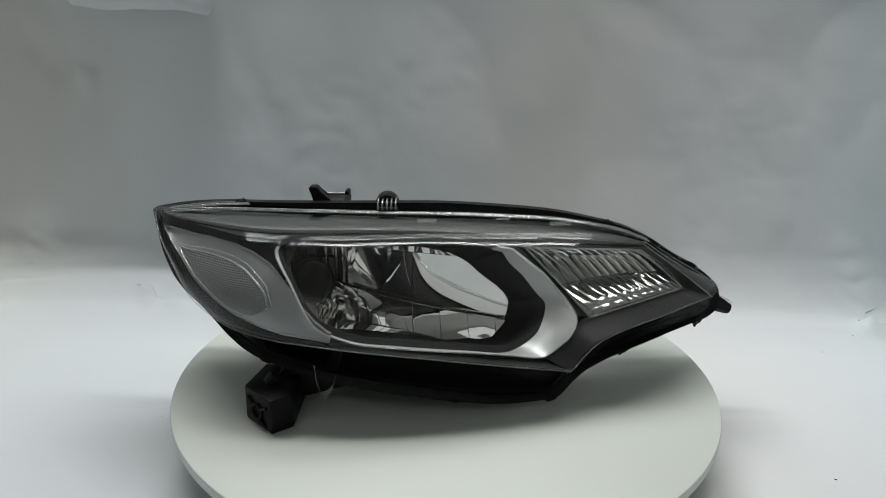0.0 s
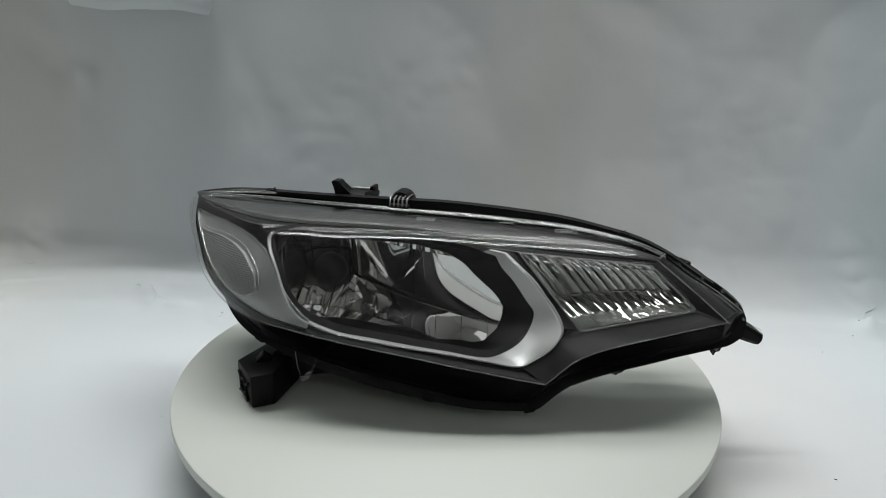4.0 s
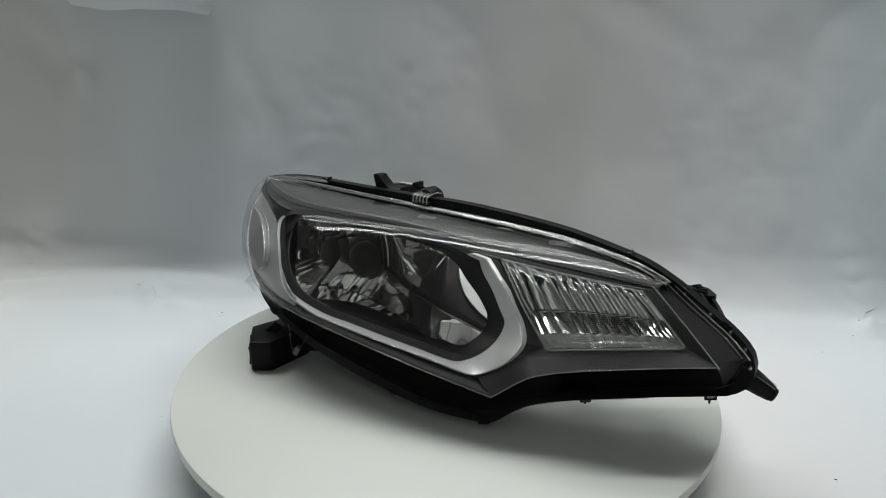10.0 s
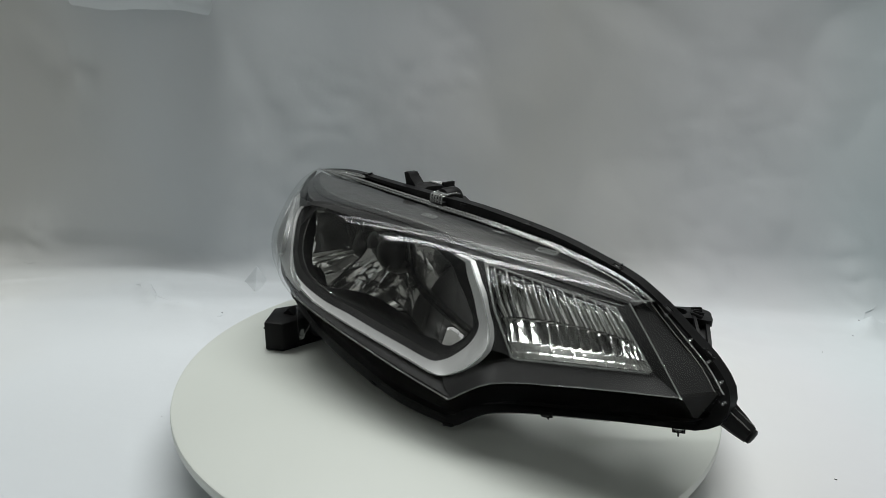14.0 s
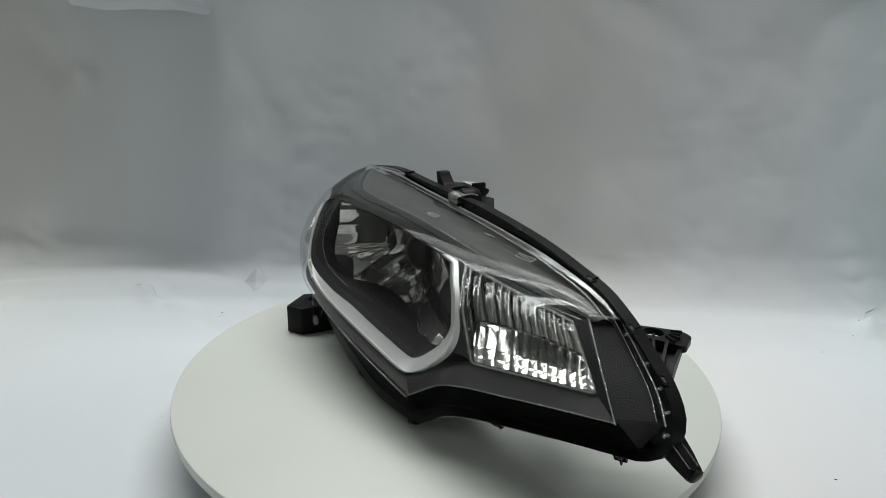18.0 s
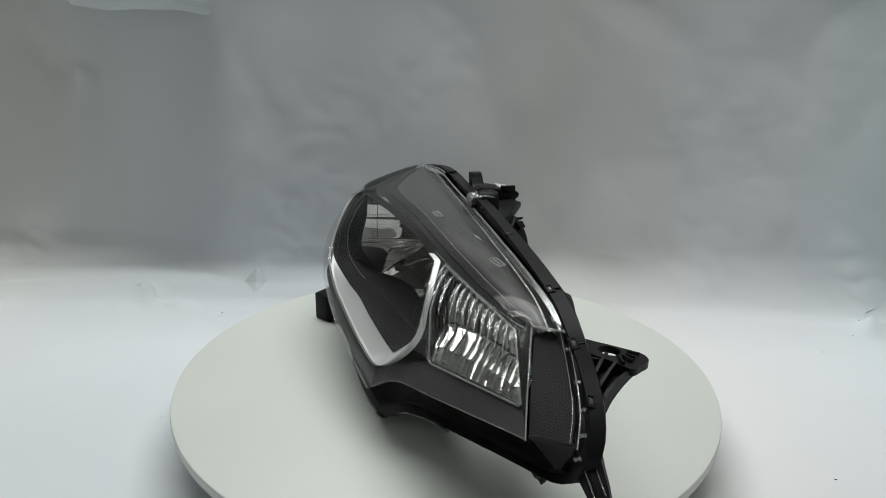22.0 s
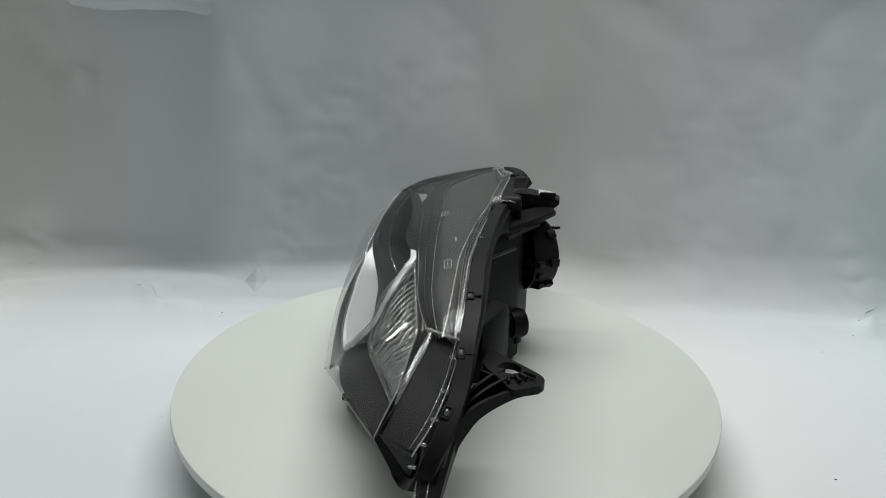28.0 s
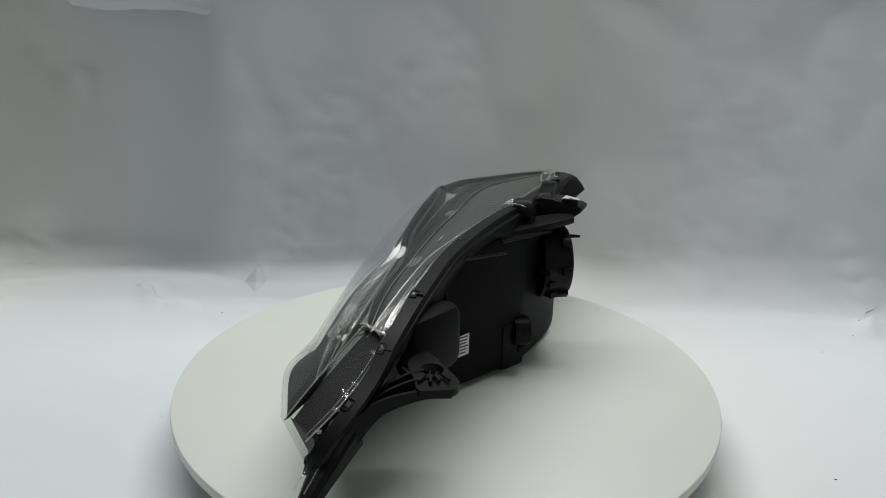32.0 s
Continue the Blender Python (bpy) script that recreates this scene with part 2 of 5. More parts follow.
# ---- the backdrop and the room ----
def backdrop():
    """One sheet of crumpled paper: floor, sharp sweep and wall."""
    bm = bmesh.new()
    xs = [(-1.25 + 2.5 * i / 360) for i in range(361)]
    line = spline([(-1.25, 0.43, 0), (-0.65, 0.428, 0), (-0.48, 0.408, 0), (-0.37, 0.382, 0), (-0.28, 0.345, 0), (-0.16, 0.362, 0), (0.0, 0.372, 0), (0.18, 0.362, 0),
                   (0.26, 0.335, 0), (0.41, 0.305, 0), (0.55, 0.285, 0), (1.25, 0.27, 0)], 10)

    def back(x):
        for p, q in zip(line, line[1:]):
            if p.x <= x <= q.x:
                return p.y + (q.y - p.y) * (x - p.x) / (q.x - p.x)
        return line[-1].y
    # crumples: centre (x, height), reach, how far they stand out
    bumps = [(-0.57, 0.335, 0.026, 0.012), (-0.565, 0.275, 0.022, 0.014), (-0.595, 0.305, 0.03, -0.010), (-0.545, 0.31, 0.02, -0.008), (-0.285, 0.010, 0.014, 0.010), (-0.66, 0.02, 0.04, 0.02),
             (-0.60, 0.38, 0.03, 0.008), (-0.63, 0.34, 0.02, -0.008), (-0.575, 0.225, 0.016, 0.007), (0.565, 0.030, 0.030, 0.014), (0.550, 0.075, 0.020, 0.004), (0.60, -0.02, 0.05, 0.02), (0.66, 0.34, 0.06, 0.014), (0.70, 0.30, 0.04, -0.012),
             (0.36, 0.025, 0.04, 0.010), (-0.19, 0.16, 0.10, 0.005), (-0.02, 0.27, 0.10, 0.004), (-0.36, 0.12, 0.14, 0.006), (0.42, 0.17, 0.16, 0.006)]
    # folds in the sheet on the table: from, to, height
    creases = [((-0.475, 0.318), (-0.442, 0.322), 0.004), ((-0.442, 0.322), (-0.418, 0.294), 0.007), ((-0.418, 0.294), (-0.398, 0.256), 0.006), ((-0.410, 0.270), (-0.362, 0.255), 0.006), ((0.545, 0.215), (0.60, 0.30), 0.012), ((0.60, 0.30), (0.63, 0.27), 0.008), ((-0.66, 0.31), (-0.58, 0.33), 0.010), ((-0.60, 0.25), (-0.68, 0.10), 0.006)]
    path = [(0.45 * i / 12, 0.0) for i in range(12)] + [(0.45 + 0.55 * i / 100, 0.0) for i in range(100)] + [(1.0, 0.0)]
    path += [(1.0, 0.0025 * i) for i in range(1, 13)] + [(1.0, 0.03 + 0.435 * (i / 90) ** 1.1) for i in range(1, 91)]
    rows = []
    for f, z in path:
        row = []
        for x in xs:
            yb = back(x)
            y = -0.95 + (yb + 0.95) * f
            w, fold = max(0.0, min(1.0, (z - 0.002) / 0.05)), 0.0
            r = 0.030 + 0.042 * max(0.0, min(1.0, (x + 0.15) / 0.5))
            lean = 0.005 * z + (r * math.sqrt(max(0.0, 1 - (1 - min(1.0, z / r)) ** 2)))
            y -= r * f * 0.6
            g = min(1.0, z / 0.55)
            straight = (0.415 - yb) * g * g * (3 - 2 * g) * 0.6
            big = noise.noise((x * 2.1, z * 1.6 + 4, 0.3)) * 0.018 + noise.noise((x * 5.3, z * 3.1, 2.3)) * 0.008
            ridge = abs(noise.noise((x * 6.0 + 3, z * 3.0, 5.1))) * 0.010 + abs(noise.noise((x * 17.0, z * 13.0, 8.1))) * 0.0012 + abs(noise.noise((x * 9.0 + z * 4.0, z * 7.0 - x * 2.0, 6.4))) * 0.0026
            dy = (big - ridge) * w + noise.noise((x * 14, z * 9, 1.1)) * 0.006 * min(1, z / 0.01) * (1 - w)
            for bx, bz, r, h in bumps:
                d2 = ((x - bx) / r) ** 2 + ((z - bz) / (r * 1.4)) ** 2
                if d2 < 6 and z > 0:
                    dy -= h * 0.7 * math.exp(-d2) * (0.8 + 0.5 * abs(noise.noise((x * 30, z * 30, 3.3))))
            for (ax, ay), (cx, cy), h in creases:
                ux, uy = cx - ax, cy - ay
                k = max(0.0, min(1.0, ((x - ax) * ux + (y - ay) * uy) / (ux * ux + uy * uy)))
                d = math.hypot(x - ax - ux * k, y - ay - uy * k)
                if d < 0.03 and z == 0:
                    fold = max(fold, h * (1 - d / 0.03) ** 2)
            flat = max(0.0, min(1.0, (math.hypot(x, y) - 0.20) / 0.1))
            near = max(0.0, min(1.0, (f - 0.75) / 0.2))
            dz = (noise.noise((x * 3.5, y * 3.5, 7.7)) * 0.006 + abs(noise.noise((x * 7.0, y * 9.0, 1.7))) * 0.0024 * (0.4 + near) + abs(noise.noise((x * 26.0, y * 26.0, 4.7))) * 0.0018 * near) * flat + fold
            lean += 0.05 * z - 0.11 * z * z + 0.018 * (1 - math.exp(-z / 0.05)) * (1 - 0.78 * max(0.0, min(1.0, (x + 0.05) / 0.2)))
            row.append((x, y + lean + straight + dy, z + (max(dz, -0.0004) if z < 0.004 else 0) * (1 - min(1, z / 0.004))))
        rows.append(row)
    loft(rows, bm=bm)
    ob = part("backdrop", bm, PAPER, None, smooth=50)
    tagged(ob, "crumpled white paper sheet swept from table up wall", "backdrop", kind="structure")
    flap = []
    for i in range(49):
        u = i / 48
        x = -0.545 + 0.215 * u
        drop = 0.064 + 0.014 * u ** 1.5 + 0.006 * noise.noise((x * 20, 0, 2))
        lip = min(1.0, (1 - u) * 3)
        row = []
        for k in range(13):
            v = k / 12
            y = 0.432 - (0.006 + 0.036 * math.sin(v * 2.5)) * lip - 0.004 + 0.005 * noise.noise((x * 14, v * 3, 1))
            row.append((x + 0.012 * v, y, 0.455 - drop * v + 0.008 * noise.noise((x * 9, v, 4))))
        flap.append(row)
    part("paper_fold", thick(loft(flap), 0.0008), PAPER, ob, "turned-out fold of the paper", 60)
    # a small pinched peak at the foot of the wall
    top, left, right, toe, mid = (V(p) for p in ((-0.284, 0.350, 0.0275), (-0.305, 0.345, 0.001), (-0.264, 0.345, 0.001), (-0.277, 0.3105, 0.0008), (-0.2815, 0.332, 0.0085)))
    rows = []
    for k in range(9):
        w = k / 8
        a, b, c = top.lerp(left, w) if w < 1 else left, top.lerp(mid, w), top.lerp(right, w)
        rows.append([a, a.lerp(b, 0.5), b, b.lerp(c, 0.5), c])
    for k in range(1, 9):
        w = k / 8
        a, b, c = left.lerp(toe, w), mid.lerp(toe, w), right.lerp(toe, w)
        rows.append([a, a.lerp(b, 0.5), b, b.lerp(c, 0.5), c])
    part("paper_peak", thick(loft(rows), 0.0005), PAPER, ob, "pinched peak of the paper", 40)


def room():
    """Plain walls and ceiling that close the place, and the table under the paper."""
    for name, c, s in (("wall_north", (0, 1.9, 0.7), (5, 0.1, 3.2)), ("wall_south", (0, -2.6, 0.7), (5, 0.1, 3.2)),
                       ("wall_west", (-2.5, -0.35, 0.7), (0.1, 4.6, 3.2)), ("wall_east", (2.5, -0.35, 0.7), (0.1, 4.6, 3.2)),
                       ("floor", (0, -0.35, -0.92), (4.9, 4.6, 0.04)), ("ceiling", (0, -0.35, 2.27), (4.9, 4.6, 0.06))):
        tagged(part(name, box(*c, *s, bevel=0), WALL, None), "plain grey painted room surface", "room", kind="structure")
    tagged(part("table", box(0, -0.2, -0.027, 2.6, 1.6, 0.05, bevel=0.004), BASE, None), "grey table top under the paper backdrop", "table", kind="structure")


def sheet_points():
    """The paper's surface near the table, to rest things on."""
    mesh = bpy.data.objects["backdrop"].data
    flat = np.empty(len(mesh.vertices) * 3)
    mesh.vertices.foreach_get("co", flat)
    sheet = flat.reshape(-1, 3)
    return sheet[sheet[:, 2] < 0.03]


def sharp_creases():
    """Short sharp folds pressed into the paper on the table."""
    sheet = sheet_points()
    rng = random.Random(3)
    for pts in (((-0.452, 0.318), (-0.444, 0.314), (-0.436, 0.303)), ((-0.430, 0.318), (-0.419, 0.300), (-0.408, 0.284), (-0.399, 0.262)), ((-0.412, 0.280), (-0.388, 0.266), (-0.362, 0.252)),
                ((-0.402, 0.272), (-0.418, 0.262)), ((0.548, 0.222), (0.560, 0.246), (0.566, 0.262)), ((0.566, 0.262), (0.585, 0.272), (0.590, 0.290)), ((-0.302, 0.222), (-0.294, 0.230))):
        run = spline([(x, y, float(sheet[np.argmin((sheet[:, 0] - x) ** 2 + (sheet[:, 1] - y) ** 2), 2]) + 0.0004) for x, y in pts], 6)
        n = len(run)
        radii = [0.0004 + 0.0007 * math.sin(math.pi * (k + 0.5) / n) * rng.uniform(0.6, 1.1) for k in range(n)]
        part("crease", tube(run, radii, 8, flat=0.28), PAPER, bpy.data.objects["backdrop"], "", 60)


def dust():
    """Dark crumbs on the paper, too fine to count."""
    rng = random.Random(9)
    bm = bmesh.new()
    spots = [(-0.276, -0.017), (0.553, 0.250), (0.335, -0.095), (0.457, 0.158), (-0.30, 0.235), (0.52, 0.205)]
    spots += [(rng.choice((-1, 1)) * rng.uniform(0.29, 0.62), rng.uniform(-0.25, 0.24)) for _ in range(8)]
    sheet = sheet_points()
    for x, y in spots:
        high = sheet[np.argmin((sheet[:, 0] - x) ** 2 + (sheet[:, 1] - y) ** 2), 2]
        r = rng.uniform(0.0003, 0.0006)
        slab([(-2 * r, -r * 0.5), (r, -r * 0.7), (2 * r, r * 0.3), (-r, r * 0.8)], pose(x, y, high + 0.0002, 0, 0, rng.uniform(0, 360)), 0.0005, 0, bm)
    tagged(part("dust", bm, INK, None), "dark crumbs scattered on the white paper", "dust", kind="stuff")


backdrop()
room()
sharp_creases()
dust()


# ---- the turntable ----
def turntable():
    base = empty("turntable", "round white motorised turntable on crumpled paper", "turntable")
    part("base", turned([(0.150, 0.0), (0.155, 0.004), (0.155, 0.034), (0.150, 0.038)], Matrix.Translation((0, 0, 0.001)), 64), BASE, base, "grey round base", 40)
    prof = [(0.230, 0.0), (0.246, 0.0), (0.2492, 0.0012), (0.25, 0.003), (0.25, 0.0085), (0.2495, 0.0103), (0.248, 0.011)]
    disc = part("disc", turned(prof, Matrix.Translation((0, 0, 0)), 160), DISC, base, "white round disc", 30)
    disc.location = (0, 0, TOP - 0.011)
    return base, disc


PLATE = turntable()[1]


# ---- the headlamp ----
# Its space: the turntable's axis and top, as it stands at the start.
LAMP = empty("headlamp", "black car headlamp with clear lens and silver trim", "headlamp")
LAMP.location = (0, 0, TOP)

# front edge of the panel under the hood, and the cover's own crease, which overhangs it
UH = [(-0.2735, 0.0225, 0.1485), (-0.262, 0.008, 0.149), (-0.235, -0.014, 0.1485), (-0.200, -0.035, 0.148), (-0.165, -0.050, 0.1475),
      (-0.125, -0.050, 0.1465), (-0.085, -0.0425, 0.1455), (-0.044, -0.0344, 0.1437), (0.000, -0.028, 0.1405), (0.049, -0.0193, 0.135),
      (0.0885, -0.0113, 0.131), (0.126, -0.004, 0.1285), (0.159, 0.006, 0.126), (0.1855, 0.017, 0.1235)]
AHEAD = [0.0, 0.002, 0.004, 0.008, 0.013, 0.017, 0.0155, 0.0115, 0.0070, 0.0035, 0.002, 0.001, 0.0, 0.0]
UC = [(x, y - d, z + 0.0005) for (x, y, z), d in zip(UH, AHEAD)]
LC = [(-0.2735, 0.018, 0.1465), (-0.2575, -0.013, 0.131), (-0.238, -0.0375, 0.111), (-0.219, -0.0565, 0.0915), (-0.185, -0.080, 0.078),
      (-0.150, -0.097, 0.0735), (-0.102, -0.1105, 0.0727), (-0.053, -0.1105, 0.0672), (0.0, -0.106, 0.0605), (0.0486, -0.0976, 0.0521),
      (0.103, -0.085, 0.042), (0.130, -0.068, 0.0615), (0.187, -0.0457, 0.0765), (0.2475, -0.005, 0.081)]
SWELL = [0.001, 0.005, 0.009, 0.012, 0.016, 0.018, 0.016, 0.013, 0.0105, 0.0092, 0.0098, 0.0115, 0.0120, 0.0105]
TS = [(-0.2735, 0.028, 0.1455), (-0.263, 0.036, 0.1462), (-0.245, 0.041, 0.1478), (-0.215, 0.043, 0.149), (-0.170, 0.042, 0.149),
      (-0.125, 0.041, 0.149), (-0.085, 0.0405, 0.149), (-0.044, 0.039, 0.149), (0.005, 0.037, 0.1497), (0.055, 0.036, 0.149),
      (0.095, 0.036, 0.1465), (0.130, 0.038, 0.1405), (0.166, 0.040, 0.132), (0.192, 0.040, 0.121)]
BS = [(-0.284, 0.052, 0.127), (-0.270, 0.028, 0.103), (-0.246, -0.004, 0.0847), (-0.208, -0.0435, 0.0740), (-0.177, -0.0730, 0.0610),
      (-0.155, -0.080, 0.0486), (-0.105, -0.089, 0.036), (-0.053, -0.0905, 0.026), (0.0, -0.0885, 0.018), (0.045, -0.083, 0.012),
      (0.093, -0.072, 0.011), (0.120, -0.055, 0.030), (0.187, -0.020, 0.0435), (0.250, 0.015, 0.0515)]
PER = 6
UHs, UCs, LCs, TSs, BSs = spline(UH, PER), spline(UC, PER), spline(LC, PER, (10,)), spline(TS, PER), spline(BS, PER, (10,))
HSs = [p + Vector((0, -0.003, -0.0052 * min(1.0, 0.35 + k / 26) * min(1.0, max(0.0, (len(TSs) - 1 - k) / 22)))) for k, p in enumerate(TSs)]
SW = [SWELL[min(i // PER, 13)] * (1 - i % PER / PER) + SWELL[min(i // PER + 1, 13)] * (i % PER / PER) for i in range(len(UCs))]
BIAS = [0.60, 0.60, 0.60, 0.60, 0.60, 0.60, 0.65, 0.787, 0.88, 0.88, 0.72, 0.55, 0.43, 0.43]
SKEW = [BIAS[min(i // PER, 13)] * (1 - i % PER / PER) + BIAS[min(i // PER + 1, 13)] * (i % PER / PER) for i in range(len(UCs))]

# the front goes on smoothly below the lower edge where that edge climbs towards the tip
LV = LC[:11] + [tuple(a + (b - a) / f for a, b in zip(u, l)) for u, l, f in zip(UC[11:], LC[11:], (0.80, 0.64, 0.55))]
LVs = spline(LV, PER)
PART = [min(1.0, (l - u).length / max((w - u).length, 1e-6)) for u, l, w in zip(UCs, LCs, LVs)]


def skin(i, v, inside=0.0, swell=None):
    """A point of the lens's front, v from the upper crease (0) to the lower one (1), set inside by some metres."""
    swell = SW[i] if swell is None else swell
    a, b = UCs[i], LVs[i]
    j, k = min(i + 1, len(UCs) - 1), max(i - 1, 0)
    along = (UCs[j] + LVs[j]) - (UCs[k] + LVs[k])
    n = along.cross(b - a).normalized() if (b - a).length > 1e-6 else Vector((0, -1, 0))
    if n.y > 0:
        n = -n
    k = SKEW[i]

    def bow(q):
        return (1 - k) * 4 * q * (1 - q) + k * 6.75 * q * q * (1 - q)
    return a.lerp(LCs[i], v) + n * (swell * (bow(v * PART[i]) - v * bow(PART[i])) - inside)


N = len(UCs)
MID = Vector((-0.02, 0.0, 0.09))


END = Vector((0.2615, 0.0225, 0.0800))    # where the cover's end meets its lower edge


def profile(i, m=60):
    """The cover's section at row i, from its back edge over the rounded crest down to the lower edge, at even steps."""
    def run(crest):
        hood = [HSs[i].lerp(crest, w / 14) + Vector((0, 0, 0.016 * w / 14 * (1 - w / 14))) for w in range(14)]
        front = [skin(i, v / 24) + (crest - UCs[i]) * max(0.0, 1 - v / 10) for v in range(25)]
        return even(hood + front, m)
    x = UCs[i].x
    wide = 0.018 - 0.006 * max(0.0, min(1.0, (x + 0.10) / 0.10)) - 0.0095 * max(0.0, min(1.0, (x - 0.14) / 0.045))
    wide *= min(1.0, i / 12)

    def soften(pts):
        step = sum((b - a).length for a, b in zip(pts, pts[1:])) / (m - 1)
        out = []
        for k, p in enumerate(pts):
            sigma = min(wide, 0.36 * min(k, m - 1 - k) * step) / max(step, 1e-6)
            if sigma < 0.05:
                out.append(p)
                continue
            total, weight = Vector((0, 0, 0)), 0.0
            for j in range(max(0, int(k - 3 * sigma)), min(m, int(k + 3 * sigma) + 2)):
                w = math.exp(-0.5 * ((j - k) / sigma) ** 2)
                total, weight = total + pts[j] * w, weight + w
            out.append(total / weight)
        return out
    first = soften(run(UCs[i]))
    lost = min((UCs[i] - p for p in first), key=lambda d: d.length)
    return soften(run(UCs[i] + lost * 0.7))


def cover_rows(m=60):
    """All sections of the cover, evened out along its length towards the tip."""
    rows = [profile(i, m) for i in range(N)]
    out = []
    for i in range(N):
        sigma = min(6.0, max(0.0, (i - 40) / 3), (N - 1 - i) * 0.45)
        if sigma < 0.3:
            out.append(rows[i])
            continue
        near = range(max(0, int(i - 3 * sigma)), min(N, int(i + 3 * sigma) + 2))
        weight = [math.exp(-0.5 * ((j - i) / sigma) ** 2) for j in near]
        row = []
        for k in range(m):
            mean = Vector((0, 0, 0))
            for j, w in zip(near, weight):
                mean += rows[j][k] * w
            share = min(1.0, k / 6, (m - 1 - k) / 14)
            row.append(rows[i][k].lerp(mean / sum(weight), share * share * (3 - 2 * share)))
        out.append(row)
    return out


def lens():
    """Clear cover: hood and front in one rounded sheet, the skirt, and the end towards the tip."""
    bm = bmesh.new()
    rows = cover_rows()
    loft(rows, bm=bm)
    sheet = len(bm.faces)
    loft([[LCs[i].lerp(BSs[i], w / 4) for w in range(5)] for i in range(N)], bm=bm)
    for f in list(bm.faces)[sheet:]:
        f.material_index = 2
    crest = min(range(60), key=lambda k: (rows[-1][k] - UCs[-1]).length)
    edge = rows[-1][crest:]
    seam = even(spline([TS[-1], (0.217, 0.037, 0.105), (0.243, 0.031, 0.0915), END], 6), len(edge))
    loft([edge, [a.lerp(b, 0.5) for a, b in zip(edge, seam)], seam], bm=bm)
    sheet = len(bm.faces)
    loft([[LCs[-1].lerp(BSs[-1], w / 4) for w in range(5)], [LCs[-1].lerp(END, 0.5).lerp(BSs[-1], w / 4) for w in range(5)], [END.lerp(BSs[-1], w / 4) for w in range(5)]], bm=bm)
    for f in list(bm.faces)[sheet:]:
        f.material_index = 2
    bmesh.ops.remove_doubles(bm, verts=bm.verts, dist=2e-5)
    bmesh.ops.recalc_face_normals(bm, faces=bm.faces)
    made = [f for f in bmesh.ops.solidify(bm, geom=bm.faces[:], thickness=0.0022)["geom"] if isinstance(f, bmesh.types.BMFace)]
    fresh = set(made)
    old = [f for f in bm.faces if f not in fresh]

    def reach(faces):
        return sum((f.calc_center_median() - MID).length for f in faces) / max(len(faces), 1)
    for f in (made if reach(made) < reach(old) else old):
        f.material_index = 1
    cover = part("lens", bm, LENS, LAMP, "clear glossy polycarbonate cover", 62)
    cover.data.materials.append(LENS_INSIDE)
    cover.data.materials.append(LENS_SKIRT)
    for run, r in ((seam, 0.0006), ([p + Vector((-0.0035, -0.0035, 0.0)) for p in seam[1:-1]], 0.0003), (spline([edge[0], TS[-1]], 6), 0.0009)):
        part("edge_bead", tube(run, r, 8), RAIL, cover, "clear moulded edge", 60)
    for run, r in ((LCs[:10 * PER + 1], 0.0006), (LCs[10 * PER:], 0.0004)):
        part("crease_bead", tube([p + (p - MID).normalized() * 0.0003 for p in run], r, 8), RIBBED, cover, "clear moulded lower crease", 60)


# the seam between cover and housing, as one ring
RIGHT = spline([TS[-1], (0.217, 0.040, 0.106), (0.243, 0.036, 0.0925), (0.2605, 0.029, 0.0780), (0.2610, 0.022, 0.0600), BS[-1]], 6)
LEFT = spline([TS[0], (-0.281, 0.042, 0.140), BS[0]], 6)
SEAM = even(TSs + RIGHT[1:] + BSs[::-1][1:] + LEFT[::-1][1:-1], 150, True)


def skirt_liner():
    """Black inner wall behind the cover's skirt at the outer end."""
    rows = []
    for i in range(0, 5 * PER + 1):
        a, b = skin(i, 0.985, 0.004), BSs[i] + Vector((0.004, 0.003, 0.002))
        rows.append([a, a.lerp(b, 0.5), b])
    part("skirt_liner", loft(rows), HULL, LAMP, "black inner wall behind the cover's edge", 40)


def seam_flange():
    """Black moulded flange along the seam, with the glue channel's lip."""
    ring = [p + Vector((0, 0.003, 0)) for p in SEAM]
    rows = []
    for dy, grow in ((-0.003, -0.0065), (-0.004, 0.001), (-0.004, 0.0032), (0.006, 0.0032), (0.0075, 0.001), (0.0075, -0.004)):
        row = []
        for k, p in enumerate(ring):
            d = (p - MID)
            d.y = 0
            grown = grow + (0.0016 * max(0, min(1, (p.z - 0.08) / 0.04)) if grow > 0.003 else 0)
            row.append(p + d.normalized() * grown + Vector((0, dy, 0)))
        rows.append(row)
    part("seam_flange", loft(rows + rows[:1], True), BLACK, LAMP, "black flange round the cover", 40)


